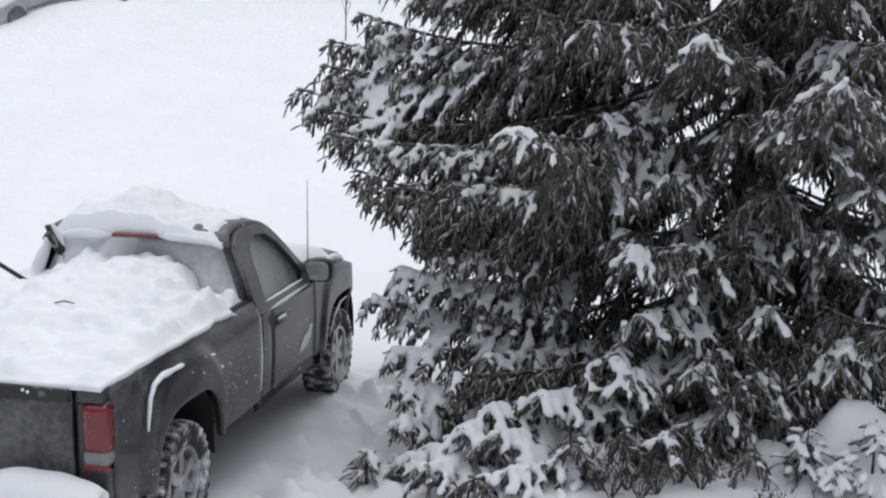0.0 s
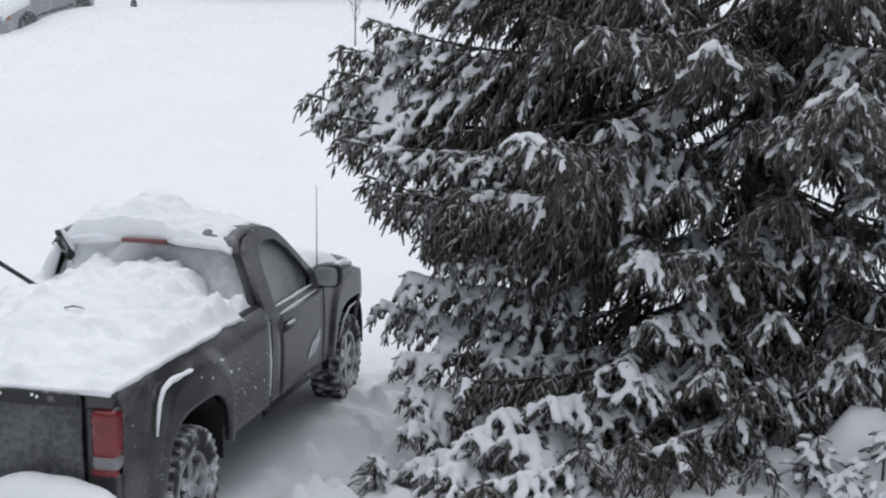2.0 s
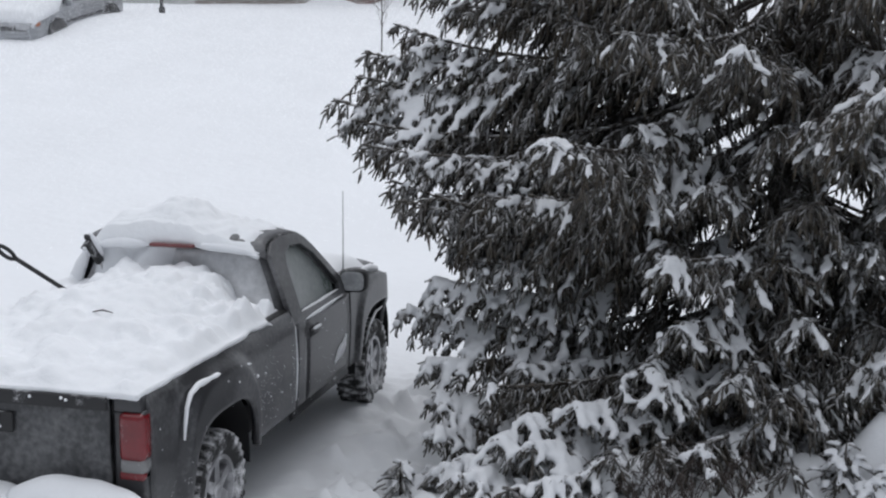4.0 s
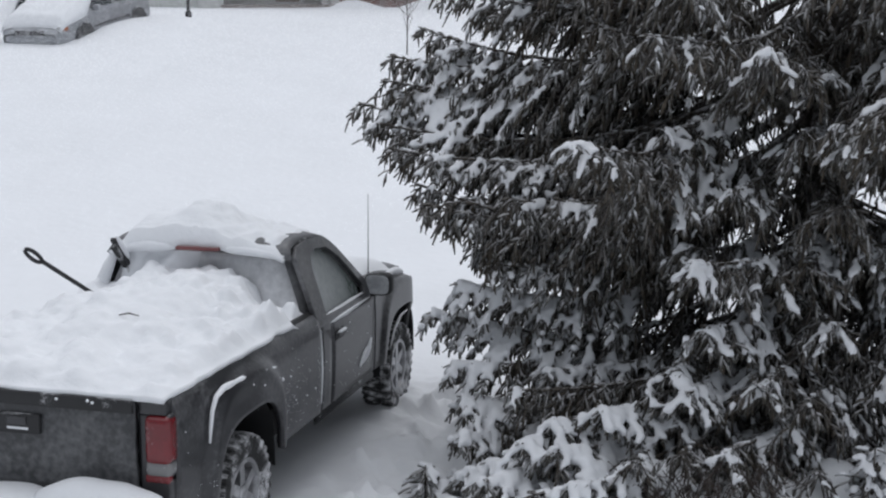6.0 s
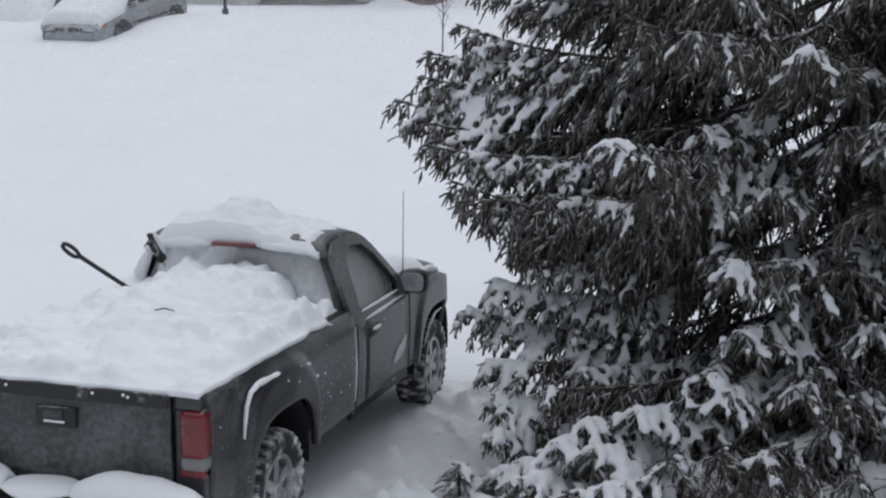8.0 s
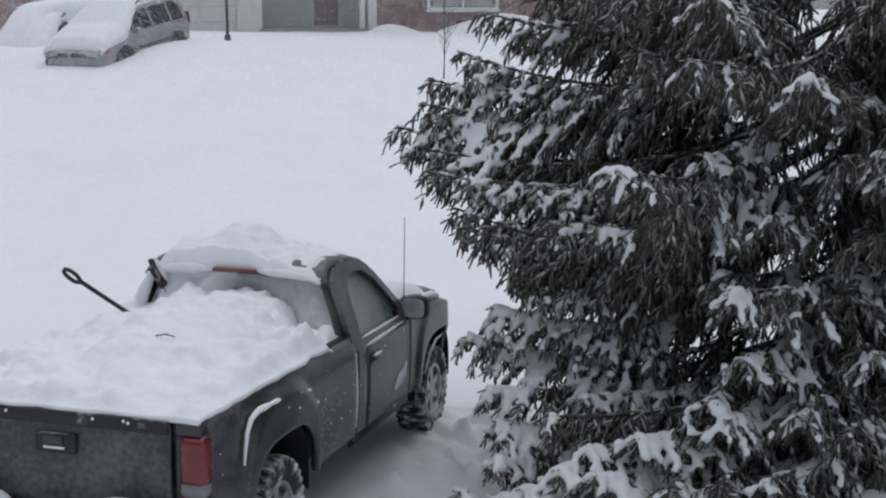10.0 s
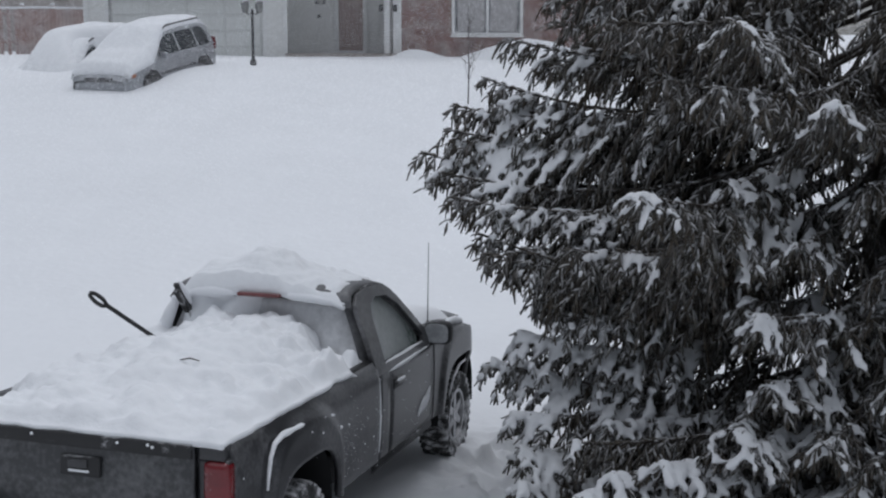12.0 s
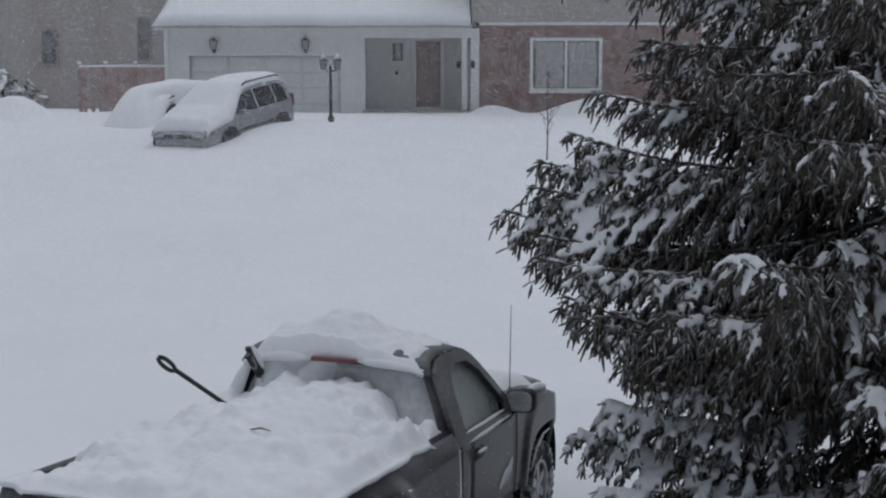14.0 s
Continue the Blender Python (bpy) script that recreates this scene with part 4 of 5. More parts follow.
def window_unit(name, parent, x0, x1, z0, z1, y, sashes=2):
    w = hp(name, x0, x1, y - 0.02, y + 0.05, z0, z1, HAZEPANE, parent, "white-framed window")
    for a, b, c, d in ((x0 - 0.1, x0, z0 - 0.1, z1 + 0.1), (x1, x1 + 0.1, z0 - 0.1, z1 + 0.1)):
        hp("frame", a, b, y - 0.06, y + 0.04, c, d, TRIM, w)
    hp("frame", x0, x1, y - 0.06, y + 0.04, z1, z1 + 0.1, TRIM, w)
    hp("sill", x0 - 0.14, x1 + 0.14, y - 0.10, y + 0.04, z0 - 0.16, z0 - 0.1, TRIM, w)
    hp("frame", x0, x1, y - 0.06, y + 0.04, z0 - 0.1, z0, TRIM, w)
    for k in range(1, sashes):
        xm = x0 + (x1 - x0) * k / sashes
        hp("mullion", xm - 0.045, xm + 0.045, y - 0.055, y - 0.021, z0, z1, TRIM, w)
    zm = (z0 + z1) / 2
    for k in range(sashes):
        a, b = x0 + (x1 - x0) * k / sashes, x0 + (x1 - x0) * (k + 1) / sashes
        # pale sheet added over the glass to imitate haze, no real furnishing
        hp("haze_panel", a + 0.1, b - 0.1, y - 0.026, y - 0.0205, z0 + 0.04, z1 - 0.04, material("pane_haze", (0.42, 0.41, 0.41), 0.9), w)
    return w


def lantern(name, m, h=0.42, post=False):
    l = thing(name, "black iron wall lantern with milky panes", "lantern", m, "lanterns of the house")
    part("cage", extrude([(-0.09, 0), (0.09, 0), (0.11, h * 0.62), (-0.11, h * 0.62)], 1, -0.2, -0.02), LAMPGLASS, l, smooth=False)
    for x in (-0.1, 0.1):
        part("bar", tube([(x * 0.9, -0.2, 0), (x * 1.12, -0.2, h * 0.62)], 0.014, 4), IRON, l)
    part("cap", ([(-0.14, -0.24, h * 0.62), (0.14, -0.24, h * 0.62), (0.14, 0.0, h * 0.62), (-0.14, 0.0, h * 0.62), (0, -0.11, h)], [(0, 1, 4), (1, 2, 4), (2, 3, 4), (3, 0, 4), (3, 2, 1, 0)]), IRON, l, smooth=False)
    part("base", box(-0.06, 0.06, -0.16, -0.06, -0.06, 0.0, 0.01), IRON, l, smooth=False)
    part("bracket", box(-0.03, 0.03, -0.06, 0.02, -0.14, 0.1, 0.01), IRON, l, smooth=False)
    return l


def build_house():
    h = thing("house", "suburban house with white garage front and brick wing", "house", HOUSE)
    gl, gr = -9.22, -2.66
    dl, dr, dz = -8.45, -3.40, 5.36
    # garage front with its door opening
    siding("garage_wall", h, gl, dl, 0, 2.9, 6.25, SIDING, 0.19, "white lap siding")
    siding("garage_wall", h, dr, gr, 0, 2.9, 6.25, SIDING, 0.19, "white lap siding")
    siding("garage_wall", h, dl, dr, 0, dz, 6.25, SIDING, 0.19, "white lap siding")
    hp("garage_side_wall", gl - 0.0, gl + 0.15, 0.03, 7.0, 2.9, 6.25, SIDING, h)
    hp("corner_board", gl - 0.05, gl + 0.10, -0.05, 0.03, 2.9, 6.2, TRIM, h)
    hp("corner_board", gr - 0.10, gr + 0.06, -0.05, 0.03, 2.9, 6.2, TRIM, h)
    d = thing("garage_door", "wide pale sectional garage door, lower edge in snow", "garage door", HOUSE)
    for k in range(4):
        z0 = 3.22 + k * 0.535
        for j in range(4):
            w = (dr - dl - 0.1) / 4
            hp("panel", dl + 0.05 + j * w + 0.03, dl + 0.05 + (j + 1) * w - 0.03, 0.13, 0.19, z0 + 0.03, z0 + 0.505, GARAGE, d, bevel=0.02)
    hp("door_leaf", dl + 0.02, dr - 0.02, 0.17, 0.22, 2.9, dz - 0.01, GARAGE, d)
    hp("door_frame", dl - 0.11, dl, -0.045, 0.2, 2.9, dz + 0.11, TRIM, h)
    hp("door_frame", dr, dr + 0.11, -0.045, 0.2, 2.9, dz + 0.11, TRIM, h)
    hp("door_frame", dl, dr, -0.045, 0.2, dz, dz + 0.11, TRIM, h)
    # porch recess with entrance
    siding("porch_wall", h, gr, 1.2, 1.8, 2.9, 6.2, SIDING)
    hp("porch_side_wall", gr - 0.1, gr, 0.03, 1.8, 2.9, 6.2, SIDING, h)
    hp("porch_ceiling", gr, 1.2, 0.0, 1.8, 6.0, 6.08, TRIM, h)
    hp("porch_beam", gr + 0.06, 1.2, -0.03, 0.14, 5.93, 6.25, TRIM, h)
    hp("porch_floor", gr, 1.2, -0.4, 1.8, 3.3, 3.56, MORTAR, h)
    hp("porch_column", 0.62, 0.80, -0.02, 0.16, 3.3, 5.93, TRIM, h, "white square porch column")
    hp("porch_pier", 0.92, 1.2, -0.02, 0.3, 3.3, 5.93, TRIM, h)
    e = hp("front_door", -0.93, -0.09, 1.70, 1.77, 3.66, 5.92, DOORP, h, "brown panelled front door")
    for x in (-0.85, -0.47):
        for z0, z1 in ((3.8, 4.5), (4.6, 5.75)):
            hp("door_panel", x, x + 0.31, 1.68, 1.71, z0, z1, DOORP, e, bevel=0.01)
    part("knob", box(-0.2, -0.15, 1.63, 1.70, 4.66, 4.71, 0.015), CHROME, e)
    hp("door_casing", -1.08, -0.94, 1.66, 1.78, 3.56, 6.0, TRIM, h)
    hp("door_casing", -0.08, 0.06, 1.66, 1.78, 3.56, 6.0, TRIM, h)
    hp("threshold", -1.1, 0.08, 1.5, 1.78, 3.56, 3.66, TRIM, h)
    window_unit("porch_window", h, -1.75, -1.38, 5.25, 5.85, 1.76, 1)
    hp("doorbell_box", -1.66, -1.56, 1.70, 1.77, 4.78, 4.9, IRON, h)
    # brick wing
    x0, x1, top = 1.2, 8.6, 6.35
    hp("brick_backing", x0 + 0.02, x1, 0.03, 0.25, 2.9, top, MORTAR, h)
    vs, fs, z, row = [], [], 3.0, 0
    while z < top - 0.07:
        x = x0 + (0.0 if row % 2 else -0.11)
        while x < x1:
            a, b = max(x, x0) + 0.006, min(x + 0.215, x1) - 0.006
            if b - a > 0.03 and not (2.83 < (a + b) / 2 < 5.35 and 4.1 < z < 5.95):
                y = 0.012 + 0.006 * math.sin(a * 91 + z * 57)
                o = len(vs)
                vs += [(a, y, z), (b, y, z), (b, y, z + 0.063), (a, y, z + 0.063), (a, 0.04, z), (b, 0.04, z), (b, 0.04, z + 0.063), (a, 0.04, z + 0.063)]
                fs += [(o, o + 1, o + 2, o + 3), (o, o + 3, o + 7, o + 4), (o + 1, o + 5, o + 6, o + 2), (o + 3, o + 2, o + 6, o + 7), (o, o + 4, o + 5, o + 1)]
            x += 0.225
        z += 0.075
        row += 1
    tagged(part("brickwork", (vs, fs), BRICK, h, "courses of red brick dusted with snow and paled by painted haze", smooth=False), kind="stuff")
    window_unit("wing_window", h, 2.99, 5.19, 4.27, 5.83, 0.02, 2)
    hp("frieze_board", x0, x1, -0.06, 0.03, top, top + 0.09, TRIM, h)
    siding("upper_wall", h, x0 - 0.25, x1, 0.02, top + 0.09, 9.4, TAUPE, 0.19, "taupe upper-storey siding")
    hp("upper_side_wall", x0 - 0.25, x0 - 0.1, 0.05, 7.0, 6.3, 9.4, TAUPE, h)
    hp("upper_body", x0 - 0.1, x1, 0.26, 7.0, 2.9, 9.4, TAUPE, h)
    hp("garage_body", gl + 0.15, gr - 0.1, 2.0, 7.0, 2.9, 6.2, SIDING, h)
    # roofs
    el, er = gl - 0.28, x0 - 0.30
    hp("fascia", el, er + 0.05, -0.50, -0.44, 6.20, 6.34, TRIM, h)
    hp("soffit", el, er, -0.46, 0.03, 6.235, 6.255, TRIM, h)
    hp("gutter", el, er + 0.05, -0.60, -0.50, 6.24, 6.34, TAUPE, h)
    tan = 0.42
    part("garage_roof", ([(el, -0.5, 6.30), (er, -0.5, 6.30), (er, 3.6, 6.30 + 4.1 * tan), (el, 3.6, 6.30 + 4.1 * tan), (el, 7.6, 6.30), (er, 7.6, 6.30)], [(0, 1, 2, 3), (3, 2, 5, 4)]), TAUPE, h, thick=0.06, smooth=False)

    def snow(u, v):
        x = el - 0.03 + (er - el + 0.03) * u
        y = -0.62 + 4.3 * v
        e = smooth01(v / 0.05) * smooth01(u / 0.03)
        return (x, y, 6.33 + max(0, y + 0.5) * tan + 0.30 * e + 0.03 * noise.noise(Vector((x, y, 2))))
    tagged(part("roof_snow", grid(50, 20, snow), SNOW_FIELD, None, thick=0.2), "thick smooth snow blanket on the garage roof", "snow").matrix_world = HOUSE
    part("upper_roof", ([(x0 - 0.6, -0.5, 9.3), (x1 + 0.4, -0.5, 9.3), (x1 + 0.4, 3.5, 11.2), (x0 - 0.6, 3.5, 11.2), (x0 - 0.6, 7.5, 9.3), (x1 + 0.4, 7.5, 9.3)], [(0, 1, 2, 3), (3, 2, 5, 4)]), SNOW_FIELD, h, "snow-covered upper roof", thick=0.2, smooth=False)
    for px in (372, 537):
        s = (px - 784) / F_PX * 40
        lantern("wall_lantern", HOUSE @ pose(s, -0.02, 5.58))
    for s in (0.52, 0.98):
        lb = thing("letter_box", "small dark box fixed to the porch column", "box", HOUSE @ pose(s, -0.03, 4.95), "boxes by the porch")
        part("case", box(-0.07, 0.07, -0.10, 0.0, 0, 0.2, 0.012), IRON, lb)
        part("lid", box(-0.08, 0.08, -0.115, 0.0, 0.2, 0.225, 0.008), IRON, lb)


build_house()


def drift(name, label, u, s, ru, rs, h):
    """A low rounded snow drift."""
    x, y = place(u, s)
    z = ground_z(x, y)

    def f(a, b):
        r = math.sqrt(a)
        th = 2 * math.pi * b
        p, q = place(u + ru * r * math.sin(th), s + rs * r * math.cos(th))
        return (p, q, ground_z(p, q) - 0.05 + h * (math.cos(math.pi * min(r, 1)) * 0.5 + 0.5) * (1 + 0.3 * noise.noise(Vector((p * 0.8, q * 0.8, 3)))))
    return tagged(part(name, grid(14, 30, f), SNOW_FIELD), label, "snow", "drifts", "stuff")


def drift_at(x, y, rx, ry, h):
    """A rounded hump of snow over low growth."""
    def f(a, b):
        r, th = math.sqrt(a), 2 * math.pi * b
        p, q = x + rx * r * math.cos(th), y + ry * r * math.sin(th)
        return (p, q, ground_z(p, q) - 0.04 + h * (math.cos(math.pi * r) * 0.5 + 0.5) * (1 + 0.5 * noise.noise(Vector((p * 2.5, q * 2.5, 3)))))
    return tagged(part("snow_hump", grid(16, 32, f), SNOW), "rounded hump of snow over low growth", "snow", "drifts", "stuff")


drift("snow_drift", "smooth drift piled against the brick wing", 39.4, 5.3, 2.0, 2.8, 0.68)
drift("snow_drift", "low drift against the brick wall", 39.8, 1.8, 1.2, 1.3, 0.3)
drift("snow_drift", "drift heaped beside the parked cars", 38.5, -13.3, 2.5, 1.6, 0.75)
drift("snow_drift", "drift heaped in the far yard", 40.0, -15.4, 2.5, 2.2, 0.7)

# ---- lamp post ----


def build_lamp_post():
    s, u = -3.19, 36.0
    x, y = place(u, s)
    z = 3.10
    l = thing("street_lamp", "black twin-lantern garden lamp post in snow", "lamp post", pose(x, y, z, 0, 0, YAW))
    part("post", lathe([(-0.3, 0.001), (-0.3, 0.09), (0.10, 0.09), (0.14, 0.05), (0.5, 0.045), (1.55, 0.035), (1.6, 0.001)], 12, 2), IRON, l)
    part("crossarm", tube([(-0.19, 0, 1.48), (-0.1, 0, 1.42), (0, 0, 1.46), (0.1, 0, 1.42), (0.19, 0, 1.48)], 0.018, 6), IRON, l)
    for sx in (-0.2, 0.2):
        c = part("lantern", lathe([(1.48, 0.001), (1.48, 0.06), (1.72, 0.105), (1.72, 0.001)], 6, 2), LAMPGLASS, l, "milky lantern in black cage", smooth=False)
        c.location.x = sx
        part("cap", lathe([(1.72, 0.13), (1.75, 0.12), (1.84, 0.03), (1.90, 0.012), (1.90, 0.001), (1.72, 0.001)], 8, 2), IRON, c, smooth=False)
        for k in range(6):
            a = 2 * math.pi * k / 6
            part("bar", tube([(0.064 * math.cos(a), 0.064 * math.sin(a), 1.47), (0.11 * math.cos(a), 0.11 * math.sin(a), 1.73)], 0.011, 4), IRON, c)
        part("snow_cap", lathe([(1.80, 0.001), (1.80, 0.08), (1.86, 0.07), (1.91, 0.03), (1.92, 0.001)], 8, 2), SNOW, c)


build_lamp_post()

# ---- fence and the building behind ----


def build_fence():
    u = 45.4
    f = thing("fence", "weathered red-brown board fence topped with snow", "fence", front(u, 0.1, -0.18))
    s0, s1 = (128 - 784) / F_PX * 44, (290 - 784) / F_PX * 44
    n = 24
    w = (s1 - s0) / n
    for i in range(n):
        x = s0 + i * w
        if i in (2, 4):
            continue
        part("board", box(x + 0.008, x + w - 0.008, -0.015, 0.015, 3.2, 5.12 + 0.03 * math.sin(i * 2.3), 0.004, 1), CEDAR, f, smooth=False)
    for z in (3.9, 4.9):
        part("rail", box(s0, s1, 0.016, 0.06, z, z + 0.09), CEDAR, f, smooth=False)
    for i in (0, 7, 15, 24):
        p = part("post", box(s0 + i * w - 0.05, s0 + i * w + 0.05, 0.02, 0.12, 3.2, 5.25), CEDAR, f, smooth=False)
        part("snow_cap", box(s0 + i * w - 0.07, s0 + i * w + 0.07, 0.0, 0.14, 5.24, 5.34, 0.03), SNOW, p)
    part("top_snow", tube([(s0, 0, 5.15), ((s0 + s1) / 2, 0, 5.17), (s1, 0, 5.15)], 0.045, 7), SNOW, f, "line of snow along the fence top")


build_fence()


def build_far_building():
    u = 54.0  # its windows are laid out for this depth; it stands a little farther
    b = thing("apartment_building", "tall taupe building with narrow windows behind the fence", "building", front(u + 1.8, 0.1, -0.18))
    s0, s1 = -28.0, -7.5
    siding("wall", b, s0, s1, 0, 3.0, 12.0, TAUPE, 0.24)
    hp("core", s0, s1, 0.1, 9, 3.0, 12.0, TAUPE, b)
    part("roof", ([(s0 - 0.5, -0.6, 12), (s1 + 0.5, -0.6, 12), (s1 + 0.5, 4.5, 14.5), (s0 - 0.5, 4.5, 14.5), (s0 - 0.5, 9.5, 12), (s1 + 0.5, 9.5, 12)], [(0, 1, 2, 3), (3, 2, 5, 4)]), SNOW_FIELD, b, thick=0.25, smooth=False)
    for px, y0, y1, wd in ((77, 55, 113, 24), (248, 35, 105, 20), (-30, 55, 113, 24)):
        x = (px - 784) / F_PX * u
        z0, z1 = 3.49 + (198 - y1) / F_PX * u, 3.49 + (198 - y0) / F_PX * u
        w = wd / F_PX * u / 2
        g = hp("window", x - w, x + w, -0.05, 0.02, z0, z1, HAZEPANE, b, "narrow window in pale frame")
        for a, c, e, f in ((x - w - 0.08, x - w, z0 - 0.08, z1 + 0.08), (x + w, x + w + 0.08, z0 - 0.08, z1 + 0.08)):
            hp("frame", a, c, -0.08, 0.0, e, f, MORTAR, g)
        hp("frame", x - w, x + w, -0.08, 0.0, z1, z1 + 0.08, MORTAR, g)
        hp("sill", x - w - 0.1, x + w + 0.1, -0.12, 0.0, z0 - 0.08, z0, MORTAR, g)
        hp("sash_bar", x - w, x + w, -0.065, -0.045, (z0 + z1) / 2 - 0.03, (z0 + z1) / 2 + 0.03, MORTAR, g)


build_far_building()

# ---- parked cars opposite ----
SILVER = dusted(material("silver_paint", (0.33, 0.34, 0.36), 0.35, 0.4, var=0.1, scale=2, coat=0.3), 0.35, 2.2, 0.2)
GREYPLASTIC = dusted(material("grey_cladding", (0.07, 0.07, 0.075), 0.7, var=0.15), 0.3, 4, 0.2)


def car_shell(L, wd, stations):
    """stations: along, sill z, belt z, belt half width, top z, top half width."""
    def f(u, v):
        y = u * L
        k = [np.interp(y, [s[0] for s in stations], [s[i] for s in stations]) for i in range(1, 6)]
        sill, belt, bw, top, tw = k
        a = abs(2 * v - 1)
        sg = 1 if v > 0.5 else -1
        if a > 0.62:
            t = (1 - a) / 0.38
            x, z = bw * (0.95 + 0.05 * math.sin(math.pi * min(1, t * 0.9 + 0.1))), sill + (belt - sill) * t
        elif a > 0.28:
            t = (0.62 - a) / 0.34
            x, z = bw + (tw - bw) * t ** 1.1, belt + (top - belt) * (0.96 * t)
        else:
            t = a / 0.28
            x, z = tw * t, top - (top - belt) * 0.04 * t ** 4 + 0.03 * (1 - t * t)
        return (sg * x, y, z)
    return grid(48, 44, f)


# snow-packed tyres and grille; also the tone of the painted arch shade
PACKED_AND_SHADE = dusted(material("packed_rubber_and_shade", (0.05, 0.05, 0.052), 0.9, var=0.2, scale=6), 0.5, 5, 0, 0.6, 40, 0.5)


def small_wheel(parent, x, y, r=0.345):
    w = part("wheel", lathe([(-0.1, 0.12), (0.1, 0.12), (0.1, 0.2), (-0.1, 0.2)], 16), PACKED_AND_SHADE, parent)
    w.location = (x, y, r)
    part("tyre", lathe([(-0.10, 0.22), (-0.11, 0.29), (-0.09, r), (0.09, r), (0.11, 0.29), (0.10, 0.22)], 28), PACKED_AND_SHADE, w)
    sp = [lathe([(0.08, 0.225), (0.11, 0.225), (0.11, 0.20), (0.06, 0.19)], 24), lathe([(0.06, 0.001), (0.095, 0.001), (0.095, 0.06), (0.06, 0.06)], 12)]
    for i in range(5):
        vs, fs = extrude([(-0.035, 0.04), (0.035, 0.04), (0.028, 0.205), (-0.028, 0.205)], 0, 0.06, 0.095)
        m = Matrix.Rotation(2 * math.pi * i / 5, 4, "X")
        sp.append(([m @ Vector(v) for v in vs], fs))
    part("rim", join(*sp), ALLOY, w, smooth=False)
    if x < 0:
        w.rotation_euler = (0, 0, math.pi)


# along: 0 at the tail, 4.6 at the nose
ST = [(0, 0.45, 0.95, 0.80, 1.10, 0.66), (0.12, 0.40, 1.02, 0.88, 1.55, 0.66), (0.5, 0.36, 1.05, 0.915, 1.70, 0.68), (1.6, 0.33, 1.03, 0.92, 1.74, 0.69), (2.5, 0.33, 1.01, 0.92, 1.68, 0.68),
      (2.75, 0.33, 1.0, 0.92, 1.58, 0.68), (3.42, 0.33, 0.98, 0.915, 1.10, 0.74), (3.55, 0.33, 0.97, 0.915, 1.06, 0.80), (4.35, 0.36, 0.86, 0.88, 0.94, 0.76), (4.58, 0.40, 0.70, 0.80, 0.76, 0.66), (4.6, 0.45, 0.65, 0.78, 0.68, 0.6)]


def greenhouse_x(y, z):
    belt, bw, top, tw = (np.interp(y, [s[0] for s in ST], [s[i] for s in ST]) for i in (2, 3, 4, 5))
    t = max(0, min(1, (z - belt) / max(0.05, (top - belt) * 0.96)))
    return bw + (tw - bw) * t ** 1.1 + 0.006


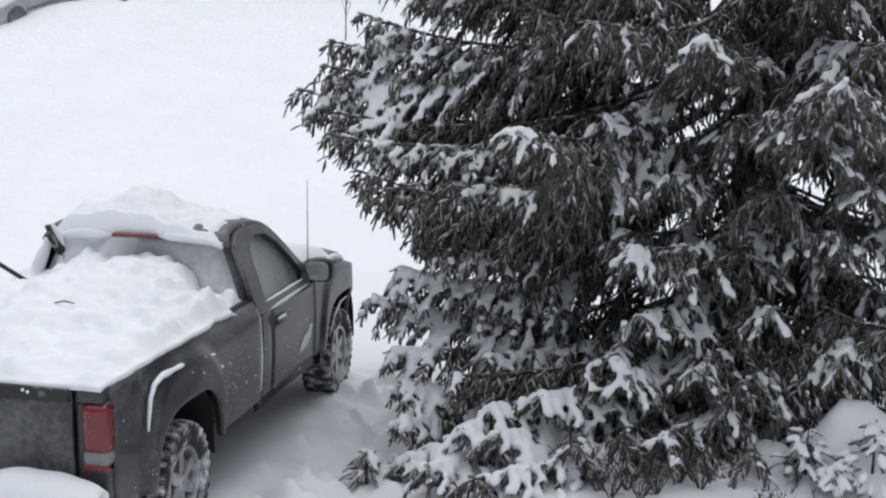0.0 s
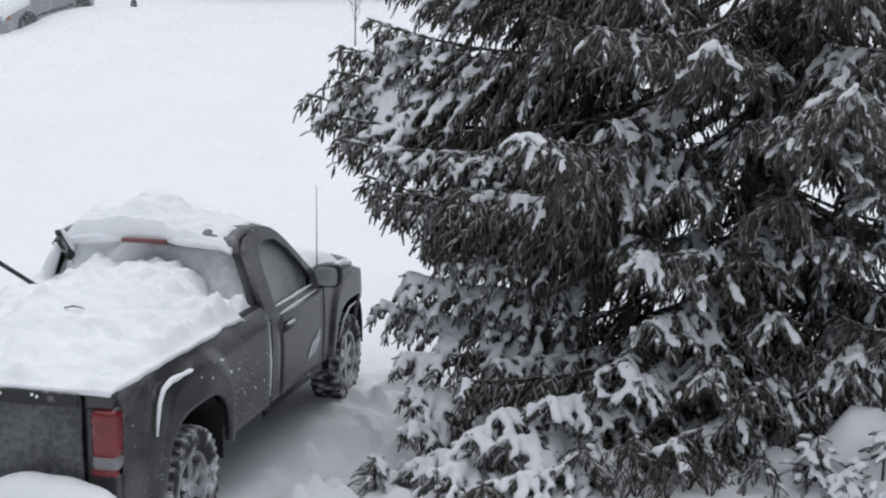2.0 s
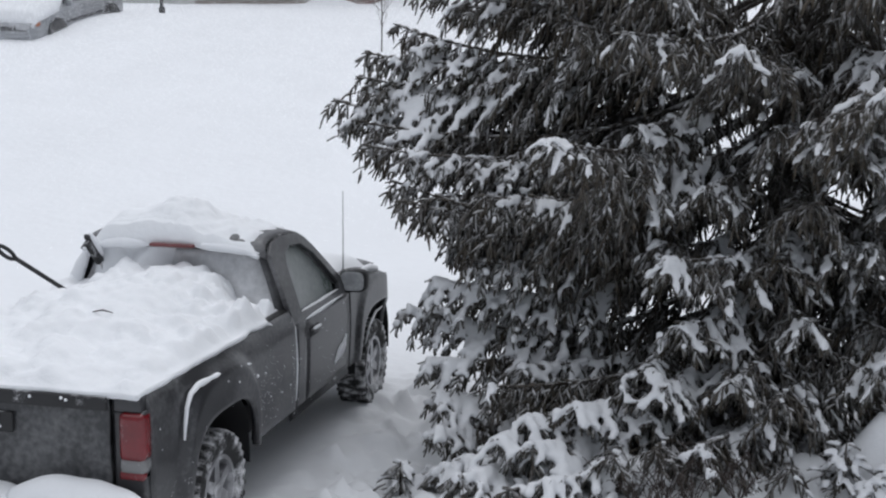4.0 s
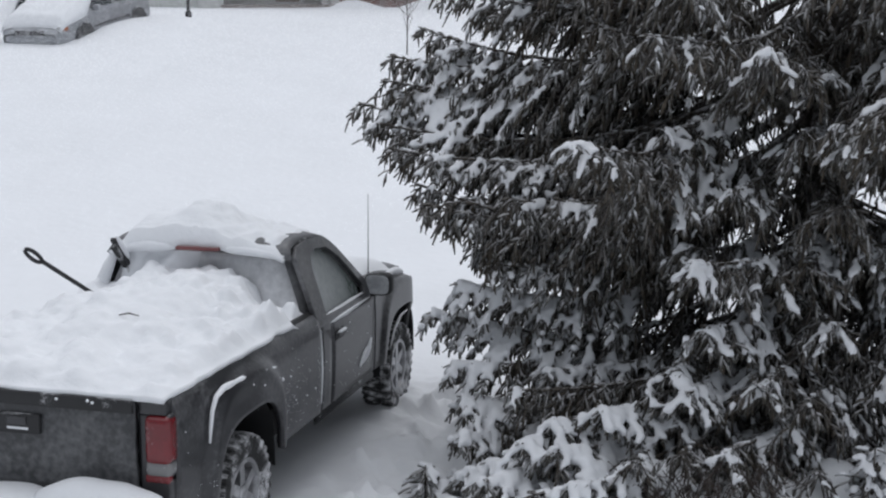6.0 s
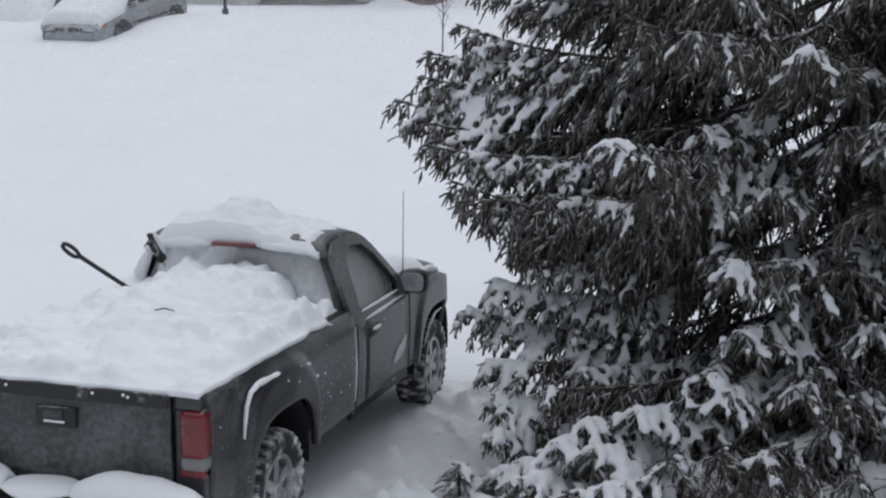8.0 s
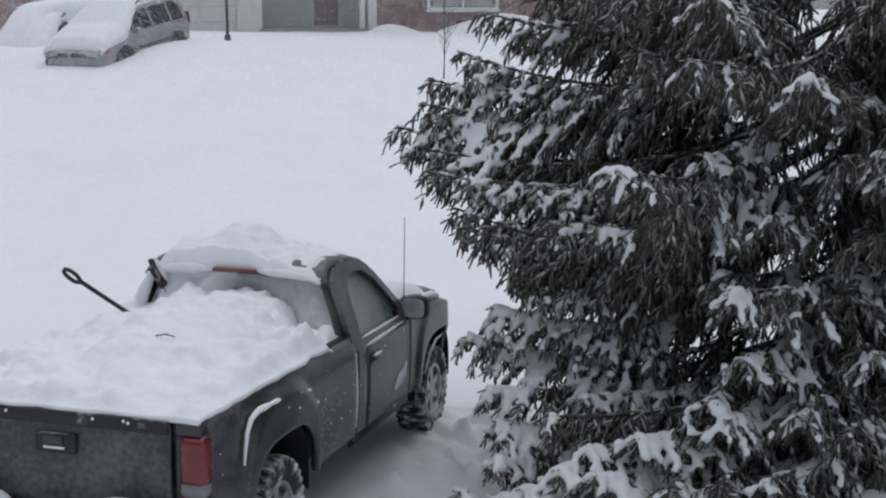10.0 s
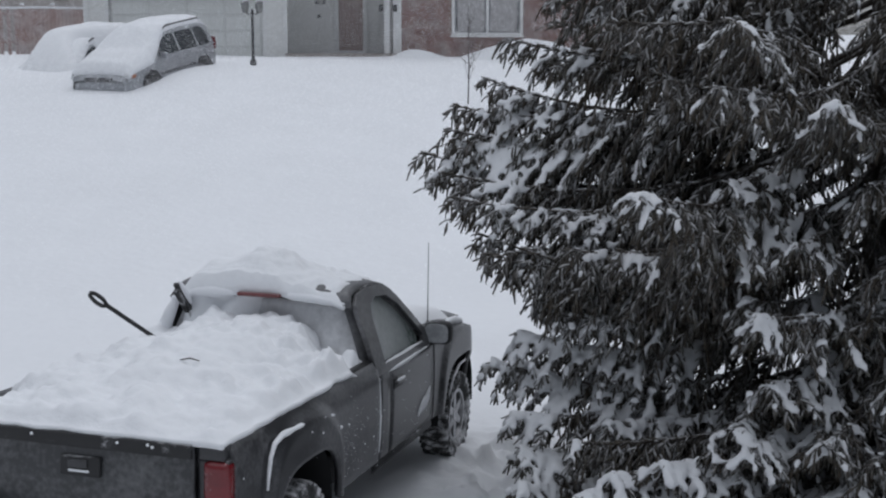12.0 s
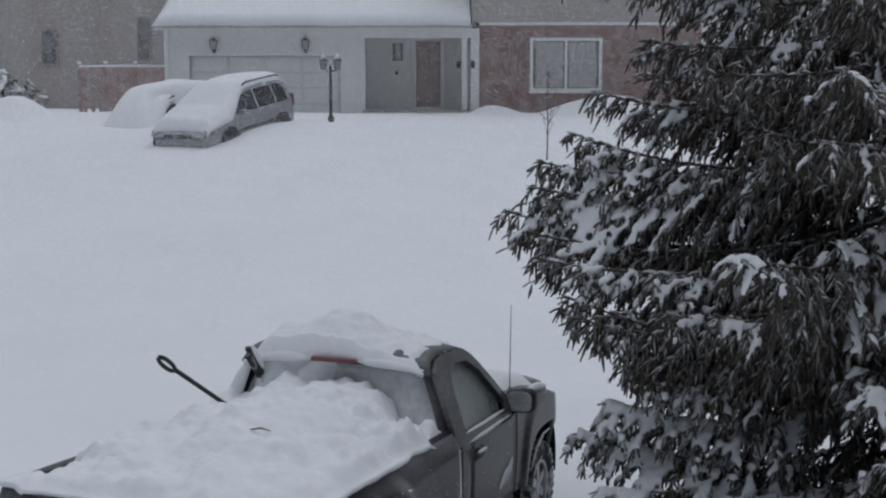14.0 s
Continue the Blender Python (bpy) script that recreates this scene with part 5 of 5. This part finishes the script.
def build_suv(name, label, m):
    c = thing(name, label, "car", m, "parked cars")
    body = part("body", car_shell(4.6, 0.92, ST), SILVER, c)
    part("underbody", box(-0.8, 0.8, 0.2, 4.4, 0.25, 0.5), DARK, c)
    for sg in (1, -1):
        for y in (0.85, 3.50):
            small_wheel(c, sg * 0.80, y)
            part("wheel_arch", ([(sg * 0.925, y + 0.40 * math.cos(a), 0.345 + 0.40 * math.sin(a)) for a in np.linspace(-0.3, math.pi + 0.3, 17)] + [(sg * 0.932, y + 0.47 * math.cos(a), 0.345 + 0.47 * math.sin(a)) for a in np.linspace(-0.3, math.pi + 0.3, 17)], [(i, i + 1, 18 + i, 17 + i) for i in range(16)]), GREYPLASTIC, c, thick=0.02)
            # flat grey disc imitating the shade inside the wheel arch
            part("arch_shade_disc", lathe([(-0.02, 0.001), (0.0, 0.001), (0.0, 0.40), (-0.02, 0.40)], 24), PACKED_AND_SHADE, c).matrix_local = pose(sg * 0.921, y, 0.345)
        for y0, y1, k in ((0.42, 1.02, 1.0), (1.10, 1.98, 1.0), (2.06, 3.06, 0.0)):
            pts = []
            for i in range(9):
                y = y0 + (y1 - y0) * i / 8
                pts.append((y, 1.08))
            for i in range(9):
                y = y1 - (y1 - y0) * i / 8
                top = np.interp(y, [0.4, 0.62, 2.35, 2.6, 3.12], [1.42, 1.58, 1.58, 1.50, 1.10])
                pts.append((y, max(top, 1.085)))
            part("side_window", ([(sg * greenhouse_x(y, z), y, z) for y, z in pts], [(i, i + 1, 16 - i, 17 - i) for i in range(8)]), DARKGLASS, c, "dark side window")
        part("roof_rail", tube([(sg * 0.66, 0.45, 1.74), (sg * 0.66, 0.6, 1.80), (sg * 0.665, 2.2, 1.80), (sg * 0.66, 2.4, 1.72)], 0.022, 6), BLACK, c)
        mi = part("wing_mirror", box(sg * 1.0 - 0.09, sg * 1.0 + 0.09, 2.88, 3.0, 1.02, 1.17, 0.03, 3), SILVER, c)
        part("door_handle", box(sg * 0.925 - 0.02, sg * 0.925 + 0.02, 2.0, 2.16, 0.92, 0.95, 0.01), SILVER, c)
        part("door_handle", box(sg * 0.925 - 0.02, sg * 0.925 + 0.02, 1.05, 1.21, 0.93, 0.96, 0.01), SILVER, c)
        part("rub_strip", box(sg * 0.925 - 0.015, sg * 0.925 + 0.015, 1.3, 3.05, 0.60, 0.68, 0.01), GREYPLASTIC, c)
        part("headlight", box(min(sg * 0.52, sg * 0.84), max(sg * 0.52, sg * 0.84), 4.28, 4.52, 0.70, 0.84, 0.04, 3), CLEAR, c, "clear headlamp")
        part("indicator", box(min(sg * 0.80, sg * 0.885), max(sg * 0.80, sg * 0.885), 4.18, 4.36, 0.72, 0.83, 0.02), material("amber_lens", (0.45, 0.16, 0.07), 0.3), c, "amber indicator")
        part("tail_light", box(min(sg * 0.70, sg * 0.87), max(sg * 0.70, sg * 0.87), 0.0, 0.08, 0.85, 1.2, 0.03), RED, c)
    part("front_bumper", rounded((0, 4.36, 0.53), (0.87, 0.27, 0.17), 0.6), SILVER, c)
    part("grille", box(-0.42, 0.42, 4.50, 4.60, 0.64, 0.76, 0.02), PACKED_AND_SHADE, c)

    def cover(u, v):
        y = 0.25 + 4.25 * u
        top, tw, belt, bw = (np.interp(y, [s[0] for s in ST], [s[i] for s in ST]) for i in (4, 5, 2, 3))
        wide = tw * (1.0 if 2.4 > y else 1.0 + 0.22 * smooth01((y - 2.4) / 0.8))
        x = (2 * v - 1) * min(wide, bw + 0.02)
        e = smooth01((1 - abs(2 * v - 1)) / 0.16) * smooth01(u / 0.08) * smooth01((1 - u) / 0.06)
        t = 0.13 + 0.10 * math.exp(-((y - 3.45) / 0.5) ** 2) + 0.03 * noise.noise(Vector((x * 2, y * 2, 5)))
        return (x, y, top + 0.035 * (1 - (2 * v - 1) ** 2) - 0.03 - 0.10 * abs(2 * v - 1) ** 8 * (1 if y > 2.5 else 0.3) + e * t)
    sn = tagged(part("car_snow", grid(50, 26, cover), SNOW_FIELD, None, thick=0.05), "thick snow covering the parked car's roof and bonnet", "snow")
    sn.matrix_world = m
    return c


FW, RW = Vector((-12.89, 22.98, 2.33)), Vector((-12.79, 25.56, 2.71))
ahead = (FW - RW).normalized()
left = Vector((0, 0, 1)).cross(ahead).normalized()
right = -left
rot = Matrix((right, ahead, right.cross(ahead))).transposed().to_4x4()
mid = (FW + RW) / 2 - left * 0.80 - Vector((0, 0, 0.13))
SUV = Matrix.Translation(mid) @ rot @ pose(0, -(0.85 + 3.50) / 2, 0.0)
build_suv("silver_crossover", "silver crossover parked nose-down, bonnet buried in snow", SUV)
SUV2 = Matrix.Translation(Vector((-3.8, 2.3, -0.34))) @ SUV
build_suv("buried_car", "parked car almost wholly buried under drifted snow", SUV2)


def burial(u, v):
    y = -0.5 + 6.6 * u
    x = -1.9 + 2.9 * v
    hy = smooth01(u / 0.2) * smooth01((0.98 - u) / 0.52)
    v0 = 0.24 * math.exp(-((y - 2.7) / 0.8) ** 2)
    hx = smooth01((v - v0) / 0.38) * smooth01((1 - v) / 0.2)
    sink = 0.8 * smooth01((u - 0.70) / 0.30) + 0.25 * (1 - hx)
    return (x, y, 0.1 + 2.02 * hy * (0.2 + 0.8 * hx) + 0.05 * noise.noise(Vector((x, y, 3))) - sink)


tagged(part("car_snow_mound", grid(40, 26, burial), SNOW_FIELD, None), "smooth snow mound over the buried car", "snow").matrix_world = SUV2

# ---- sapling, stake, shrubs ----


def bare_tree(name, label, x, y, h, seed, r0=0.03, n=16):
    rng = random.Random(seed)
    t = thing(name, label, "tree", pose(x, y, ground_z(x, y) - 0.1))
    part("trunk", tube([(0, 0, 0), (0.02, 0.01, h * 0.4), (-0.01, 0.02, h * 0.75), (0.02, 0, h)], [r0, r0 * 0.8, r0 * 0.5, r0 * 0.15], 7), TWIG, t)
    for i in range(n):
        z = h * (0.25 + 0.7 * i / n)
        a = rng.uniform(0, 6.28)
        l = h * rng.uniform(0.16, 0.30) * (1.15 - i / n)
        e = Vector((math.cos(a) * l * 0.75, math.sin(a) * l * 0.75, z + l * 0.85))
        midp = Vector((math.cos(a) * l * 0.45, math.sin(a) * l * 0.45, z + l * 0.4))
        geos = [tube([(0, 0, z), midp, e], [r0 * 0.4, r0 * 0.28, r0 * 0.1], 5)]
        for k in range(3):
            b = a + rng.uniform(-0.9, 0.9)
            f = midp.lerp(e, rng.uniform(0, 0.7))
            geos.append(tube([f, f + Vector((math.cos(b) * l * 0.2, math.sin(b) * l * 0.2, l * 0.28))], [r0 * 0.2, r0 * 0.08], 4))
        part("branch", join(*geos), TWIG, t)
    return t


bare_tree("sapling", "leafless young tree with thin upright branches", -4.63, 24.4, 2.6, 4, 0.02, 20)


def seedling(name, label, x, y, h, seed, load=0.9, group="shrubs in the snow"):
    rng = np.random.default_rng(seed)
    z = ground_z(x, y)
    t = thing(name, label, "shrub", pose(x, y, z), group)
    S, W, L, R = [], [], [], []
    for i in range(70):
        a = rng.uniform(0, 6.28)
        zz = h * rng.uniform(0.05, 0.95)
        r = h * 0.6 * (1.05 - zz / h) * rng.uniform(0.2, 1)
        S.append((r * math.cos(a), r * math.sin(a), zz))
        W.append(unit(np.array([math.cos(a), math.sin(a), rng.uniform(-0.7, 0.3)])))
        L.append(rng.uniform(0.07, 0.13)), R.append(rng.uniform(0.012, 0.02))
    part("stem", tube([(0, 0, -0.05), (0, 0, h)], [0.015, 0.005], 6), BARK, t)
    v, f = fingers(np.array(S), np.array(W), L, R)
    part("needles", (v, f), RIMED, t)
    k = rng.uniform(size=70) < load * 0.5
    v, f = snow_sausages(np.array(S)[k], np.array(W)[k], np.array(L)[k], np.array(R)[k] * 1.4, 0.8)
    sl = part("snow_load", (v, f), SNOW, t)
    k = sl.modifiers.new("merged", "REMESH")
    k.mode, k.voxel_size, k.use_smooth_shade = "VOXEL", 0.016, True
    return t


seedling("conifer_seedling", "small conifer seedling half buried in snow", 1.80, 2.78, 0.28, 2)
seedling("conifer_seedling", "tiny conifer tip poking from snow", 2.02, 2.95, 0.16, 3)
drift_at(5.45, 3.05, 0.75, 0.85, 0.55)
drift_at(4.75, 3.0, 0.5, 0.5, 0.22)
drift_at(4.3, 2.85, 0.5, 0.45, 0.16)
for i, (x, y, h) in enumerate(((5.02, 2.72, 0.42), (5.45, 2.62, 0.55), (5.8, 2.8, 0.6), (5.2, 2.55, 0.25))):
    seedling("low_conifer_shrub", "low evergreen shrub bowed under snow", x, y, h, 20 + i, 1.5)

for u, s_, sc in ((44.2, -15.6, 4.2), (44.6, -14.9, 3.4), (44.0, -16.4, 4.0)):
    x, y = place(u, s_)
    seedling("garden_shrub", "dark evergreen shrub dusted with snow", x, y, 0.34, int(sc * 10), 0.6, "shrubs by the fence").scale = (sc, sc, sc)


def weed(x, y, h, seed):
    rng = random.Random(seed)
    t = thing("dry_weed", "dry bare weed stems rising from the snow", "weed", pose(x, y, ground_z(x, y) - 0.03), "weeds under the spruce")
    leaf_v, leaf_f = [], []
    for i in range(9):
        a = rng.uniform(0, 6.28)
        l = h * rng.uniform(0.5, 1.1)
        e = Vector((math.cos(a) * l * 0.5, math.sin(a) * l * 0.5, l * 0.8))
        geos = [tube([(0, 0, 0), e * 0.5 + Vector((0, 0, l * 0.1)), e], [0.005, 0.004, 0.002], 4)]
        for k in range(4):
            f = e * rng.uniform(0.4, 1.0)
            g = f + Vector((rng.uniform(-0.07, 0.07), rng.uniform(-0.07, 0.07), rng.uniform(0.0, 0.09)))
            geos.append(tube([f, g], [0.003, 0.0015], 4))
            o = len(leaf_v)
            d = Vector((rng.uniform(-1, 1), rng.uniform(-1, 1), rng.uniform(-1, 0.4))) * 0.022
            q = d.cross(Vector((0.3, 0.5, 0.8))) * 0.45
            leaf_v += [g, g + d * 0.5 + q, g + d, g + d * 0.5 - q]
            leaf_f.append((o, o + 1, o + 2, o + 3))
        part("stem", join(*geos), TWIG, t)
    part("leaves", (leaf_v, leaf_f), material("dry_leaf", (0.06, 0.045, 0.035), 0.9), t, "withered dark leaves", smooth=False, thick=0.002)


for i, (x, y, h) in enumerate(((3.6, 2.25, 0.36), (3.8, 2.3, 0.42), (4.0, 2.25, 0.40), (4.15, 2.5, 0.5), (3.45, 2.35, 0.3), (4.72, 2.2, 0.10), (4.82, 2.22, 0.09), (4.3, 2.4, 0.35), (3.7, 2.15, 0.3), (3.9, 2.12, 0.28))):
    weed(x, y, h, 40 + i)

# ---- driving snow in the air ----


def build_snowfall():
    """Thin wind-blown flakes between the near yard and the houses, too many to count."""
    rng = np.random.default_rng(77)
    parts = []
    for n, u0, u1, l0, l1, w0, w1, s1 in ((420000, 15.0, 40.0, 0.004, 0.009, 0.0015, 0.003, 0.45),):
        u = np.sqrt(rng.uniform(u0 ** 2, u1 ** 2, n))
        s = u * rng.uniform(-0.41, s1, n)
        low = np.interp(u, [3, 6, 12, 14, 20, 26, 32, 39], [1.2, 0.2, -0.2, 0.1, 0.8, 1.7, 2.7, 3.5])
        z = low + (3.6 + 0.10 * u - low) * rng.uniform(0, 1, n)
        c = np.stack([EYE.x + DEEP.x * u + SIDE.x * s, EYE.y + DEEP.y * u + SIDE.y * s, z], 1)
        wind = np.array([SIDE.x, SIDE.y, -0.28]) + rng.normal(0, 0.14, (n, 3))
        wind /= np.linalg.norm(wind, axis=1)[:, None]
        q = np.cross(wind, rng.normal(0, 1, (n, 3)))
        q /= np.linalg.norm(q, axis=1)[:, None]
        ln, wd = rng.uniform(l0, l1, n)[:, None], rng.uniform(w0, w1, n)[:, None]
        parts.append(np.stack([c - wind * ln - q * wd, c + wind * ln, c - wind * ln + q * wd], 1).reshape(-1, 3))
    v = np.concatenate(parts)
    m = bpy.data.materials.new("airborne_snow")
    m.use_nodes = True
    nt = m.node_tree
    nt.nodes.remove(nt.nodes["Principled BSDF"])
    d, t, mx = nt.nodes.new("ShaderNodeBsdfDiffuse"), nt.nodes.new("ShaderNodeBsdfTranslucent"), nt.nodes.new("ShaderNodeAddShader")
    # normals fixed upward: every flake shades like the ground snow, imitating even haze
    for k, up, slot in ((d, 1.0, 0), (t, -1.0, 1)):
        k.inputs["Color"].default_value = (0.83, 0.84, 0.86, 1)
        n = nt.nodes.new("ShaderNodeCombineXYZ")
        n.inputs[2].default_value = up
        nt.links.new(n.outputs[0], k.inputs["Normal"])
        nt.links.new(k.outputs[0], mx.inputs[slot])
    nt.links.new(mx.outputs[0], nt.nodes["Material Output"].inputs["Surface"])
    ob = part("falling_snow", (v, np.arange(len(v)).reshape(-1, 3)), m, None, smooth=False)
    tagged(ob, "fine wind-driven snow filling the air", "snow", kind="stuff")


build_snowfall()
